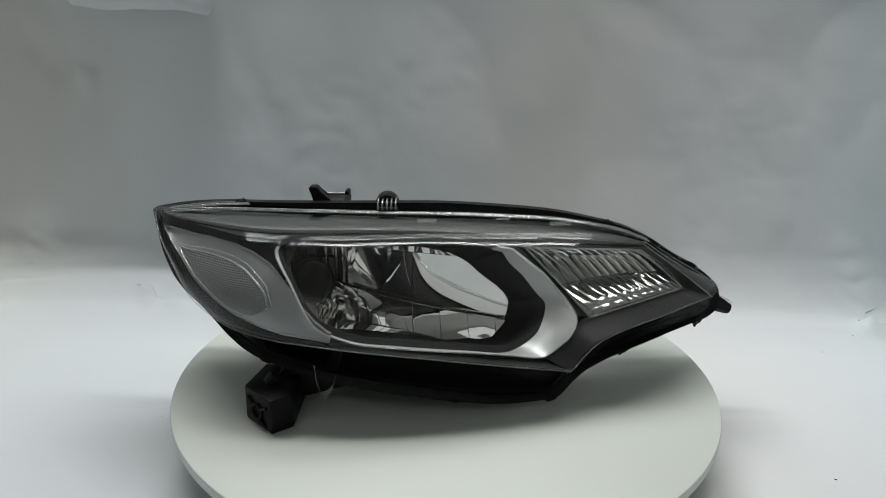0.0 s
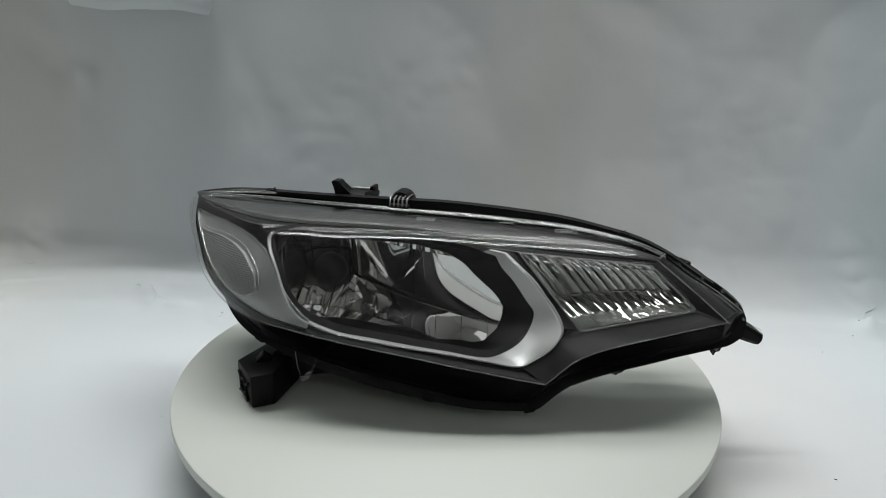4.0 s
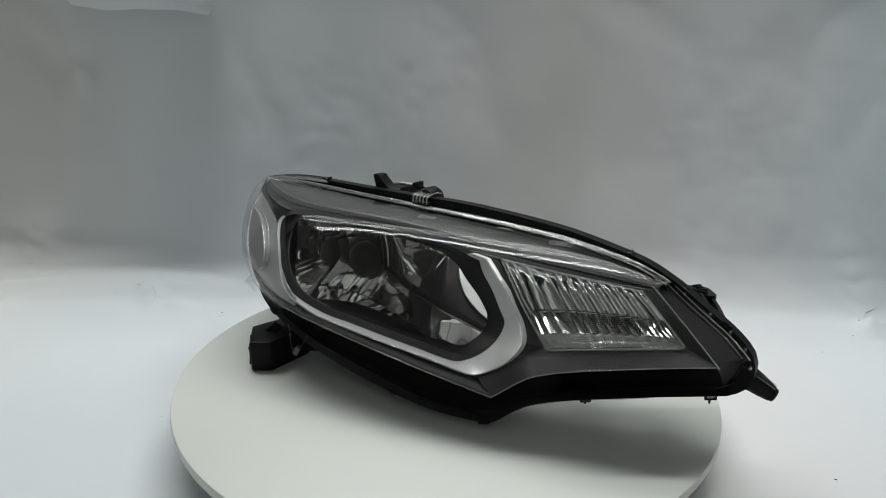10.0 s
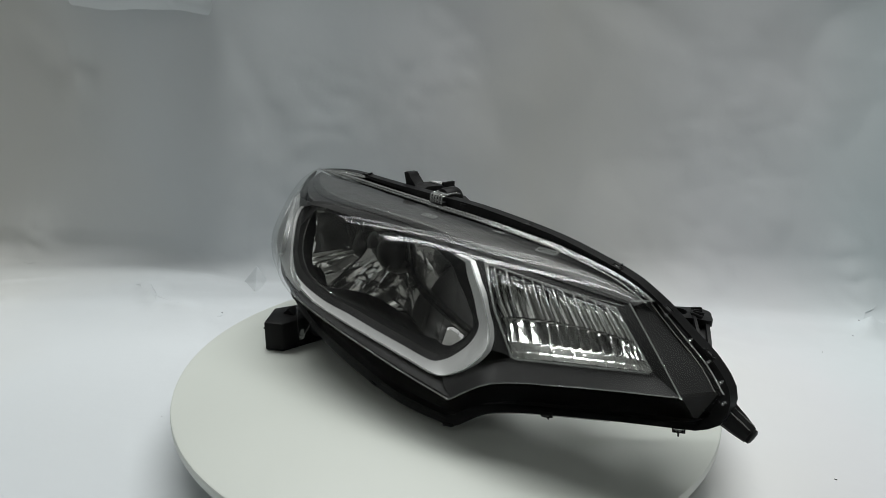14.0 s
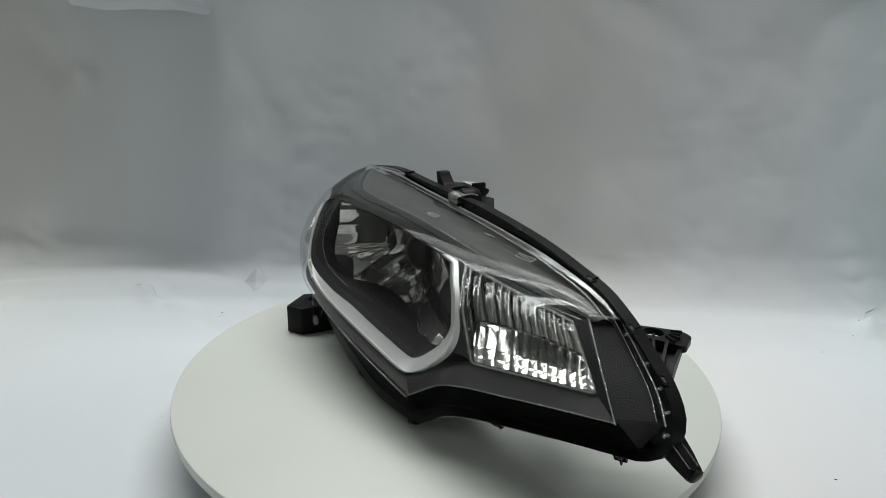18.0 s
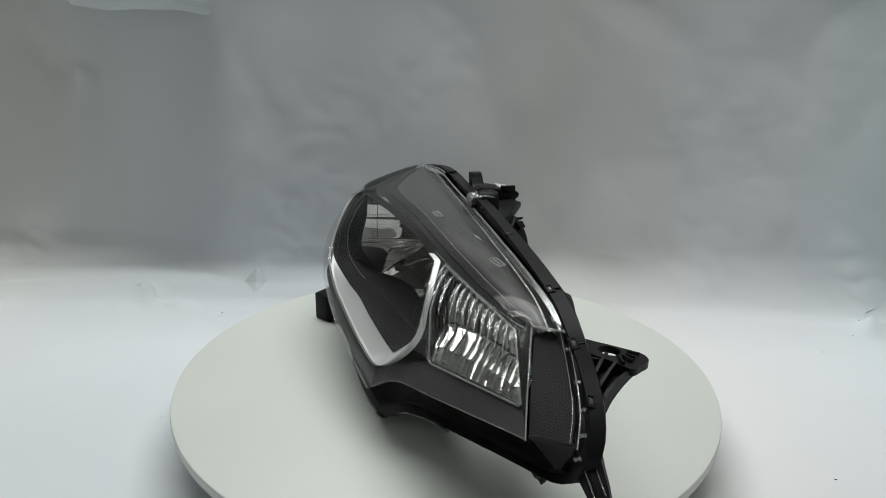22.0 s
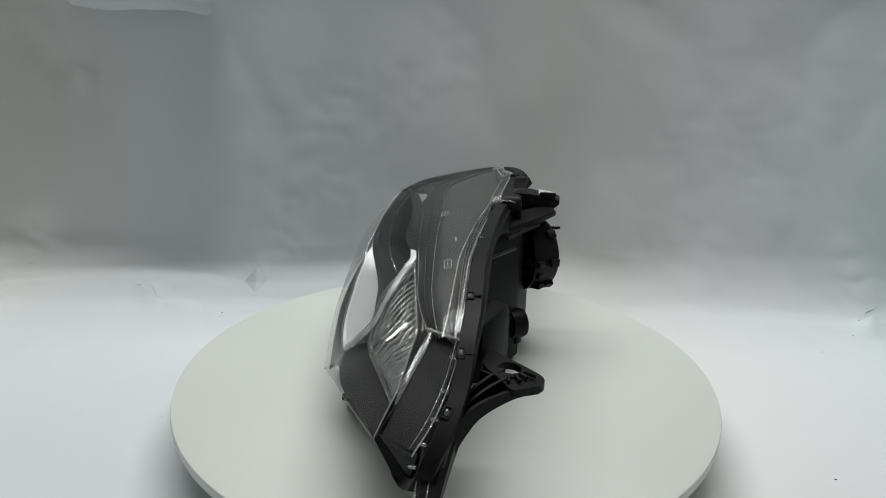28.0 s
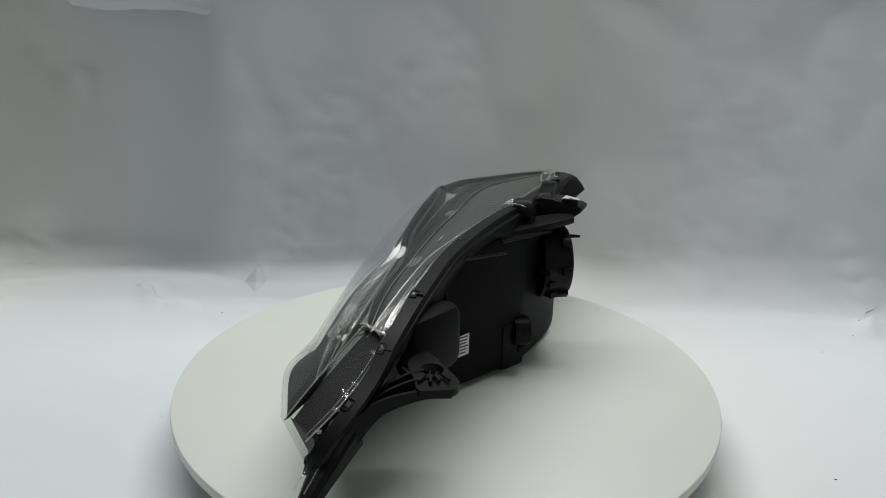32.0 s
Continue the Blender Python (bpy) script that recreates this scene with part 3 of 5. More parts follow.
def housing():
    """Black rear body that tapers from the seam to the bulb covers."""
    def deep(x):
        if x > -0.02:
            return max(0.014, 0.050 - 0.52 * (x + 0.02))
        r = max(0.0, min(1.0, (x + 0.24) / 0.08))
        return 0.036 + 0.018 * r * r * (3 - 2 * r)
    rear = []
    for p in SEAM:
        x = -0.055 + (p.x + 0.055) * (0.62 if p.x < -0.055 else 0.34)
        z = 0.075 + (p.z - 0.075) * (0.80 if p.z > 0.075 else 1.08)
        lift = max(0.0, min(1.0, (p.x - 0.0) / 0.10))
        z = max(z, 0.0045 + 0.070 * lift * lift * (3 - 2 * lift))
        rear.append(Vector((x, deep(x), max(z, 0.0045))))
    front = [p + Vector((0, 0.006, 0)) for p in SEAM]
    shelf = [p + Vector((0, 0.009 + 0.003 * max(0, min(1, (p.z - 0.09) / 0.04)), -0.0005)) for p in SEAM]
    step = [p.lerp(q, 0.10) + Vector((0, 0.010 + 0.002 * max(0, min(1, (p.z - 0.09) / 0.04)), 0)) for p, q in zip(SEAM, rear)]
    rows = [front, shelf, step]
    for f in (0.2, 0.4, 0.6, 0.8):
        rows.append([Vector((p.x + (q.x - p.x) * f, p.y + (q.y - p.y) * min(1, f * 1.12), max(0.004, p.z + (q.z - p.z) * f))) for p, q in zip(step, rear)])
    rows += [rear, [Vector((-0.05, 0.050, 0.075)).lerp(q, 0.9) + Vector((0, 0.003, 0)) for q in rear]]
    bm = loft(rows, True)
    last = rows[-1]
    c = bm.verts.new(sum(last, Vector()) / len(last))
    bm.verts.ensure_lookup_table()
    start = len(SEAM) * (len(rows) - 1)
    for k in range(len(SEAM)):
        bm.faces.new((bm.verts[start + k], bm.verts[start + (k + 1) % len(SEAM)], c))
    part("housing", bm, HULL, LAMP, "black moulded rear housing", 35)
    bm = box(0.151, 0.050, 0.103, 0.052, 0.024, 0.050, -18, 0.010)
    part("housing_lobe", bm, HULL, LAMP, "rounded black lobe of the housing", 30)


lens()
skirt_liner()
seam_flange()
housing()

# silver frame round the main chamber: outer edge, inner edge, and the rim of the reflector behind it
TO = [(-0.138, -0.074, 0.143), (-0.085, -0.054, 0.1425), (-0.030, -0.041, 0.140), (0.015, -0.031, 0.136), (0.056, -0.022, 0.128),
      (0.070, -0.0285, 0.119), (0.0835, -0.034, 0.1095), (0.0945, -0.039, 0.0985), (0.1045, -0.0445, 0.0875), (0.111, -0.0545, 0.077),
      (0.1055, -0.0645, 0.066), (0.0935, -0.0695, 0.056), (0.080, -0.0765, 0.0505), (0.052, -0.085, 0.056), (0.021, -0.091, 0.0604),
      (-0.011, -0.096, 0.0639), (-0.043, -0.1008, 0.0683), (-0.0764, -0.1036, 0.0735), (-0.1055, -0.1042, 0.088), (-0.1235, -0.0935, 0.115)]
TI = [(-0.125, -0.066, 0.1405), (-0.080, -0.050, 0.139), (-0.030, -0.038, 0.1365), (0.015, -0.029, 0.132), (0.045, -0.0215, 0.1235),
      (0.054, -0.0248, 0.1158), (0.0645, -0.029, 0.107), (0.0715, -0.0315, 0.099), (0.0785, -0.035, 0.091), (0.0854, -0.039, 0.0836),
      (0.0835, -0.045, 0.0715), (0.0767, -0.054, 0.061), (0.0625, -0.058, 0.0505), (0.0487, -0.0593, 0.0455), (0.018, -0.067, 0.0505),
      (-0.0136, -0.0735, 0.055), (-0.0458, -0.0795, 0.060), (-0.0782, -0.0855, 0.0665), (-0.103, -0.0915, 0.0852), (-0.1145, -0.0895, 0.115)]
RM = [(-0.122, -0.050, 0.140), (-0.080, -0.036, 0.136), (-0.035, -0.022, 0.129), (0.000, -0.010, 0.118), (0.012, -0.008, 0.109),
      (0.0234, -0.0108, 0.1005), (0.033, -0.013, 0.094), (0.041, -0.015, 0.089), (0.0475, -0.0165, 0.083), (0.051, -0.015, 0.076),
      (0.050, -0.012, 0.066), (0.046, -0.013, 0.056), (0.036, -0.018, 0.047), (0.020, -0.023, 0.0445), (-0.005, -0.032, 0.0455),
      (-0.030, -0.040, 0.049), (-0.060, -0.049, 0.0535), (-0.090, -0.057, 0.060), (-0.117, -0.065, 0.077), (-0.126, -0.070, 0.105)]
TI = [V(i).lerp(V(o), w) for i, o, w in zip(TI, TO, [0.85] + [0.85] * 3 + [0.25] + [0] * 12 + [0.3, 0.75, 0.85])]
RM = [V(r).lerp(V(i), w) for r, i, w in zip(RM, TI, [0.45, 0.2, 0.15] + [0.14] * 13 + [0.2, 0.35, 0.5, 0.5])]
TOs, TIs = (spline(c, 6, (4,), True) for c in (TO, TI))
RMs = spline(RM, 6, (3, 9, 13), True)


def trim():
    """Satin silver frame along the chamber's foot and both ends, and the black wall that leads back to the reflector."""
    run = list(range(4 * 6 - 2, 20 * 6 + 1))
    o, i = [TOs[k % 120] for k in run], [TIs[k % 120] for k in run]
    lip = [a + (a - b).normalized() * 0.0015 + Vector((0.0, 0.004, -0.001)) for a, b in zip(o, i)]
    high = [a.lerp(b, 0.12) + Vector((0, -0.0012, 0.0004)) for a, b in zip(o, i)]
    part("silver_trim", loft([lip, o, high, [a.lerp(b, 0.6) for a, b in zip(o, i)], i]), SILVER, LAMP, "satin silver frame", 40)
    part("trim_edge", tube([p + Vector((0, -0.0012, 0)) for p in o], 0.0005, 6), RAIL, LAMP, "thin clear edge round the frame", 60)
    back = [p.lerp(q, 0.5) for p, q in zip(TIs, RMs)]
    brow = [p + Vector((0, 0.006, 0.004)) for p in TIs]
    part("chamber_wall", loft([brow, [p + Vector((0, 0.0005, 0)) for p in TIs], back, RMs], True), BEZEL, LAMP, "black chamber wall", 40)


# the bowl's own rim: the chamber's rim above, the back edge of the grained floor below
FLOOR = [(0.034, -0.034, 0.0405), (0.005, -0.027, 0.040), (-0.045, -0.013, 0.041), (-0.090, -0.013, 0.045), (-0.118, -0.028, 0.049), (-0.140, -0.047, 0.050)]
BOWL = RM[:12] + [V(p) for p in FLOOR] + [Vector((-0.131, -0.069, 0.083)), Vector((-0.1325, -0.063, 0.118))]
BOWLs = spline(BOWL, 6, (3, 9, 12, 17), True)
AXIS = Vector((0.2, -1.0, 0.1)).normalized()
APEX = Vector((-0.146, 0.058, 0.077))
ACROSS = Vector((1.0, 0.2, 0.0)).normalized()
RISE = ACROSS.cross(AXIS).normalized() * (1 if ACROSS.cross(AXIS).z > 0 else -1)


def between(table, x):
    """A value between the rows (place, value) of a table."""
    for (a, p), (b, q) in zip(table, table[1:]):
        if x <= b:
            return p + (q - p) * max(0.0, min(1.0, (x - a) / (b - a)))
    return table[-1][1]


def bowl():
    """The reflector's surface by the place across and up from its axis: a deep cup at the bulb that runs out into an upright field."""
    ring = [(d.dot(ACROSS), d.dot(RISE), d.dot(AXIS)) for d in (p - APEX for p in even(BOWLs, 360, True))]
    rim = sorted((math.atan2(z, s), math.hypot(s, z), h) for s, z, h in ring)
    foot = [(d.dot(ACROSS), d.dot(RISE), d.dot(AXIS)) for d in (V(p) - APEX for p in FLOOR[::-1])]
    seam = [(p.x, p.y) for p in spline([(-0.014, 0.062, 0), (-0.004, 0.034, 0), (0.012, 0.024, 0), (0.035, 0.032, 0), (0.07, 0.060, 0), (0.10, 0.078, 0), (0.13, 0.092, 0), (0.16, 0.103, 0), (0.185, 0.110, 0)], 4)]
    toe, drop = spline([(a, c, 0) for a, b, c in foot], 4), [(a, b) for a, b, c in foot]
    toe = [(p.x, p.y) for p in toe]

    def at(s, z, proud=0.0):
        a, r = math.atan2(z, s), math.hypot(s, z)
        reach, high = rim[0][1], rim[0][2]
        for p, q in zip(rim, rim[1:]):
            if p[0] <= a <= q[0]:
                w = (a - p[0]) / max(q[0] - p[0], 1e-9)
                reach, high = p[1] + (q[1] - p[1]) * w, p[2] + (q[2] - p[2]) * w
                break
        f = r / reach
        if f > 1.0:
            s, z, f = s / f, z / f, 1.0
        h, up = between(seam, s), z + 0.0015 + 0.15 * s
        cup = max(0.0, min(1.0, (0.075 - s) / 0.055))
        if up > 0:
            h += (0.5 + 11.0 * cup) * up * up
        else:
            low = between(drop, s) + 0.0015 + 0.15 * s
            h += (between(toe, s) - h) * min(1.0, max(0.0, up / min(low, -0.004))) ** 1.4
        return APEX + ACROSS * s + RISE * z + AXIS * (min(h, high - 0.004 + 0.003 * f) + proud), f
    return at


def reflector():
    """Chrome bowl of separate facets: narrow flutes beside the bulb, a smooth field, and wider panels under the seam."""
    at = bowl()
    rng = random.Random(4)
    bm = bmesh.new()

    def facet(s0, s1, z0, z1, slope, ceil, pillow, off, tip, n=5, m=7, gap=0.0003):
        """One panel from s0 to s1 across and z0 to z1 up; its foot follows the seam's slope."""
        rows = []
        for i in range(n + 1):
            u = i / n
            s = s0 + gap + (s1 - s0 - 2 * gap) * u
            row = []
            for k in range(m + 1):
                w = k / m
                z = z0 + gap + (z1 - z0 - 2 * gap) * w + (slope + (ceil - slope) * w) * s
                bulge = pillow * 4 * u * (1 - u) * (0.7 + 1.2 * w * (1 - w)) + off + tip[0] * (u - 0.5) + tip[1] * (w - 0.5)
                row.append(at(s, z, bulge))
            rows.append(row)
        for a, b in zip(rows, rows[1:]):
            for k in range(m):
                quad = (a[k], b[k], b[k + 1], a[k + 1])
                if sum(q[1] < 0.999 for q in quad) < 1:
                    continue
                vs = [bm.verts.new(q[0]) for q in quad]
                bm.faces.new(vs)

    def vary(x):
        return (rng.uniform(-x, x), rng.uniform(-x, x))
    seam, lean = -0.0015, -0.15
    # flutes at the outer end, in three tiers, and beside the bulb
    s = -0.075
    while s < 0.034:
        for z0, z1 in ((seam, 0.020), (0.020, 0.040), (0.040, 0.080)):
            facet(s, s + 0.0098, z0, z1, lean if z0 == seam else 0.0, 0.0, 0.0014, rng.uniform(0, 0.0005), vary(0.0004))
        s += 0.0098
    # short flutes along the brow, over the smooth field
    s = 0.034
    while s < 0.21:
        facet(s, s + 0.0135, 0.036, 0.085, -0.05, -0.05, 0.0020, 0.0008, vary(0.0008), 6, 6)
        s += 0.0135
    facet(0.034, 0.100, seam, 0.036, lean, -0.05, 0.0003, 0.0, (0.0, 0.0), 16, 10)
    facet(0.100, 0.230, seam, 0.036, lean, -0.05, 0.0, 0.0006, (0.0, 0.0), 16, 10)
    # panels under the seam
    s, k = -0.075, 0
    while s < 0.23:
        wide = 0.0125 if s < 0.05 else 0.024
        facet(s, s + wide, -0.028, seam, lean, lean, 0.0003 if s < 0.05 else 0.0, (0.0022 if s < 0.034 else 0.0048) + rng.uniform(0, 0.0005), (rng.uniform(-0.0004, 0.0004), 0.0 if s < 0.034 else 0.006), 6, 6)
        facet(s, s + wide, -0.080, -0.028, lean, lean, 0.0002, 0.0024 + rng.uniform(0, 0.0005), (rng.uniform(-0.0005, 0.0005), 0.0 if s < 0.034 else 0.003), 6, 6)
        s += wide
    ridges = []
    for s in (0.062, 0.086, 0.110, 0.134, 0.158):
        ridges.append([at(s + 0.012 * k / 8, seam + lean * s - 0.045 * k / 8, 0.0032)[0] for k in range(9)])
    lines = [[at(0.030 + 0.165 * k / 24, seam + lean * (0.030 + 0.165 * k / 24), 0.0026)[0] for k in range(25)]]
    for s in (-0.040, -0.026, -0.012, 0.016, 0.030):
        lines.append([at(s, -0.034 + 0.070 * k / 12, 0.0026)[0] for k in range(13)])
    for z in (0.020, 0.040):
        lines.append([at(-0.045 + 0.078 * k / 12, z, 0.0026)[0] for k in range(13)])
    bmesh.ops.remove_doubles(bm, verts=bm.verts, dist=1e-5)
    bowl_part = part("reflector", bm, CHROME, LAMP, "faceted chrome reflector bowl", 28)
    for run in lines:
        part("facet_joint", tube(run, 0.0004, 6), BEZEL, bowl_part, "", 60)
    for run in ridges:
        part("panel_ridge", tube(run, 0.0005, 6), RAIL, bowl_part, "", 60)
    ring = even(BOWLs, 90, True)
    shell = []
    for k in range(26):
        f = 1.0 - 0.985 * k / 25
        row = []
        for p in ring:
            d = p - APEX
            row.append(at(d.dot(ACROSS) * f, d.dot(RISE) * f)[0] - AXIS * 0.0016)
        shell.append(row)
    fine = even(BOWLs, 560, True)
    far = [at((p - APEX).dot(ACROSS), (p - APEX).dot(RISE))[0] - AXIS * 0.001 for p in fine]
    inward = [((APEX + AXIS * (p - APEX).dot(AXIS)) - p).normalized() for p in fine]
    skirt = []
    for w, amount in ((0.0, 0.0), (0.08, 0.0004), (0.5, 0.0004), (0.9, 0.0004), (1.0, 0.0)):
        skirt.append([p.lerp(q, w) + d * amount * min(1.0, 4 * abs(math.sin(k * math.pi / 28))) for k, (p, q, d) in enumerate(zip(fine, far, inward))])
    part("reflector_skirt", loft(skirt, True), CHROME, LAMP, "chrome side of the reflector in flat panels", 30)
    part("reflector_base", loft(shell, True), CHROME, LAMP, "chrome ground between the facets", 40)
    c = Vector((-0.1315, 0.0315, 0.0762))
    m = frame_at(c - AXIS * 0.034, AXIS)
    part("bulb_socket", turned([(0.019, -0.004), (0.019, 0.003), (0.015, 0.005), (0.015, 0.010)], frame_at(APEX + AXIS * 0.002, AXIS), 28), BEZEL, LAMP, "", 30)
    part("bulb_shield", turned([(0.008, 0.014), (0.010, 0.018), (0.0165, 0.026), (0.0185, 0.035), (0.0165, 0.043), (0.011, 0.049), (0.003, 0.0515)], m, 28), SHIELD, LAMP, "dark round bulb shield", 40)
    part("shield_bar", tube([c - ACROSS * 0.034, c - ACROSS * 0.012], 0.0022, 6), BEZEL, LAMP, "", 40)
    part("shield_bracket", slab([(-0.016, 0), (0.012, 0), (0.012, -0.014), (-0.013, -0.014)], m @ Matrix.Translation((0.004, -0.017, 0.010)), 0.030, 0.001), BEZEL, LAMP, "dark bracket under the shield", 40)
    part("shield_column", turned([(0.017, 0.0), (0.019, 0.012), (0.019, 0.020), (0.016, 0.026)], frame_at(c + Vector((0.004, -0.004, -0.052)), (0, 0, 1), (0, 1, 0)), 24), SHIELD, LAMP, "dark column under the shield", 40)


def chamber_floor():
    """Grained dark plate from the chamber's lower rim back to the foot of the reflector, and the dark strip beside the bowl."""
    back = even(spline(FLOOR, 8), 60)
    front = even(RMs[12 * 6:18 * 6 + 1], 60)
    rows = []
    for a, b in zip(front, back):
        rows.append([a.lerp(b, w) + Vector((0, 0, -0.003 * math.sin(math.pi * w))) for w in (0, 0.08, 0.2, 0.35, 0.5, 0.65, 0.8, 0.92, 1.0)])
    part("chamber_floor", loft(rows), GRAIN, LAMP, "dark grained floor of the chamber", 40)
    cheek = even(RMs[18 * 6:20 * 6], 24)
    wall = even(BOWLs[17 * 6:20 * 6], 24)
    part("chamber_cheek", loft([cheek, [a.lerp(b, 0.5) for a, b in zip(cheek, wall)], wall]), BEZEL, LAMP, "black cheek beside the reflector", 40)
    toe, heel = even(RMs[11 * 6:12 * 6 + 1], 10), even(BOWLs[11 * 6:12 * 6 + 1], 10)
    part("chamber_toe", loft([toe, [p + Vector((0.0, 0.0004, 0)) for p in heel]]), BEZEL, LAMP, "", 40)


def hood_panel():
    """Panel under the cover's top: a dark band behind the crease, a step, and a lighter field with a low ridge."""
    def at(i, w, dz):
        a, b = UHs[i], HSs[i]
        return a.lerp(b, w) + Vector((0, 0.0015, dz + 0.0035 * 4 * w * (1 - w)))
    span = range(N)
    part("hood_band", loft([[UHs[i] + Vector((0, 0.002, -0.0115)), UHs[i] + Vector((0, 0.0015, -0.0065)), at(i, 0.10, -0.0055), at(i, 0.26, -0.0055), at(i, 0.28, -0.0078)] for i in span]), BEZEL, LAMP, "dark band along the hood's front", 40)
    part("hood_panel", loft([[at(i, w, dz) for w, dz in ((0.275, -0.0080), (0.30, -0.0062), (0.40, -0.0050), (0.52, -0.0045), (0.66, -0.0050), (0.78, -0.0058), (0.82, -0.0072), (0.90, -0.0070), (0.99, -0.0060))] for i in span]), HOOD, LAMP, "dark grey panel under the cover's top", 50)


def hood_ribs():
    """Fine steps that run along the hood, and the toothed clear strip at its back edge."""
    def at(i, w, dz):
        return UHs[i].lerp(HSs[i], w) + Vector((0, 0.0015, dz + 0.0035 * 4 * w * (1 - w)))
    part("hood_step", tube([at(i, 0.13, -0.0048) for i in range(2 * PER, N)], 0.0005, 6), GLOSS, LAMP, "fine glossy step along the hood", 60)
    for w in (0.0, 0.275):
        part("hood_line", tube([at(i, w, -0.0050) for i in range(3, N - 1)], 0.00035, 6), RAIL, LAMP, "thin bright edge along the hood", 60)
    n = 260
    for w, r, first in ((0.83, 0.0008, 7), (0.875, 0.0009, 6), (0.92, 0.0009, 5.5), (0.965, 0.0009, 5)):
        run = even([at(i, w, 0.0004) for i in range(int(first * PER), N - 1)], n)
        part("toothed_ridge", tube(run, [r * (1.0 if k % 2 else 0.55) * min(1.0, 0.2 + k / 60) for k in range(n)], 6), TOOTHED, LAMP, "fine clear toothed ridge along the cover's top", 70)


SIG = [(0.0675, -0.0168, 0.1285), (0.0975, -0.0335, 0.1015), (0.1255, -0.0395, 0.0715), (0.2200, 0.0020, 0.0855), (0.1800, 0.0090, 0.1190)]


def bezels():
    """Black panels between the frame, the turn signal and the cover's edges."""
    low = [skin(i, 0.985, 0.004) for i in range(4 * PER, 10 * PER + 1)]
    up = even([p for p in TOs[12 * 6:19 * 6 + 1]], len(low))[::-1]
    part("lower_bezel", loft([low, [a.lerp(b, 0.5) + Vector((0, 0.004, -0.002)) for a, b in zip(low, up)], [p + Vector((0, 0.004, -0.002)) for p in up]]), BEZEL, LAMP, "black panel under the frame", 40)
    right = [skin(i, 0.985, 0.004) for i in range(10 * PER, N)]
    n = len(right)
    inner = even(spline([TO[12], TO[11], TO[10], (0.118, -0.045, 0.069), SIG[2], (0.172, -0.020, 0.077), SIG[3]], 6), n)
    part("signal_bezel", loft([right, [a.lerp(b, 0.5) for a, b in zip(right, inner)], [p + Vector((0, 0.004, 0)) for p in inner]]), BEZEL, LAMP, "black panel under the turn signal", 40)
    col = even(spline([TO[4], TO[6], TO[8], TO[9]], 6), 14)
    sig = even([V(SIG[0]), V(SIG[1]), V(SIG[2])], 14)
    part("divider", loft([[p + Vector((0, 0.003, 0)) for p in col], [a.lerp(b, 0.5) + Vector((0, 0.004, 0)) for a, b in zip(col, sig)], sig]), BEZEL, LAMP, "black divider", 40)
    end = even([skin(N - 1, v / 10, 0.003, 0.0065) for v in range(11)], 12)
    sr = even([V(SIG[4]), V(SIG[3])], 12)
    bezel = part("end_bezel", loft([sr, end]), BEZEL, LAMP, "", 40)
    part("edge_line", tube([p + Vector((0, -0.0006, 0)) for p in end], [0.0008 - 0.0003 * k / 11 for k in range(12)], 6), RAIL, bezel, "bright edge of the panel", 50)
    seam = even(spline([TS[-1], (0.217, 0.037, 0.105), (0.243, 0.031, 0.0915), END], 6), 12)
    part("end_panel", loft([[p + Vector((-0.004, 0.003, -0.001)) for p in end], [p + Vector((-0.0055, -0.001, -0.002)) for p in seam]]), BEZEL, LAMP, "black side panel", 40)
    low = [p + Vector((-0.004, 0.003, 0.0)) for p in (LCs[-1], LCs[-1].lerp(END, 0.5), END)]
    part("end_foot", loft([low, [p.lerp(BSs[-1] + Vector((-0.003, 0.003, 0.003)), 0.9) for p in low]]), BEZEL, LAMP, "", 40)
    top = even([V(SIG[0]), V(SIG[4])], 12)
    edge = even([UHs[i] + Vector((0, 0.002, -0.0065)) for i in range(int(9.3 * PER), N)], 12)
    part("signal_brow", loft([top, edge]), BEZEL, LAMP, "", 40)


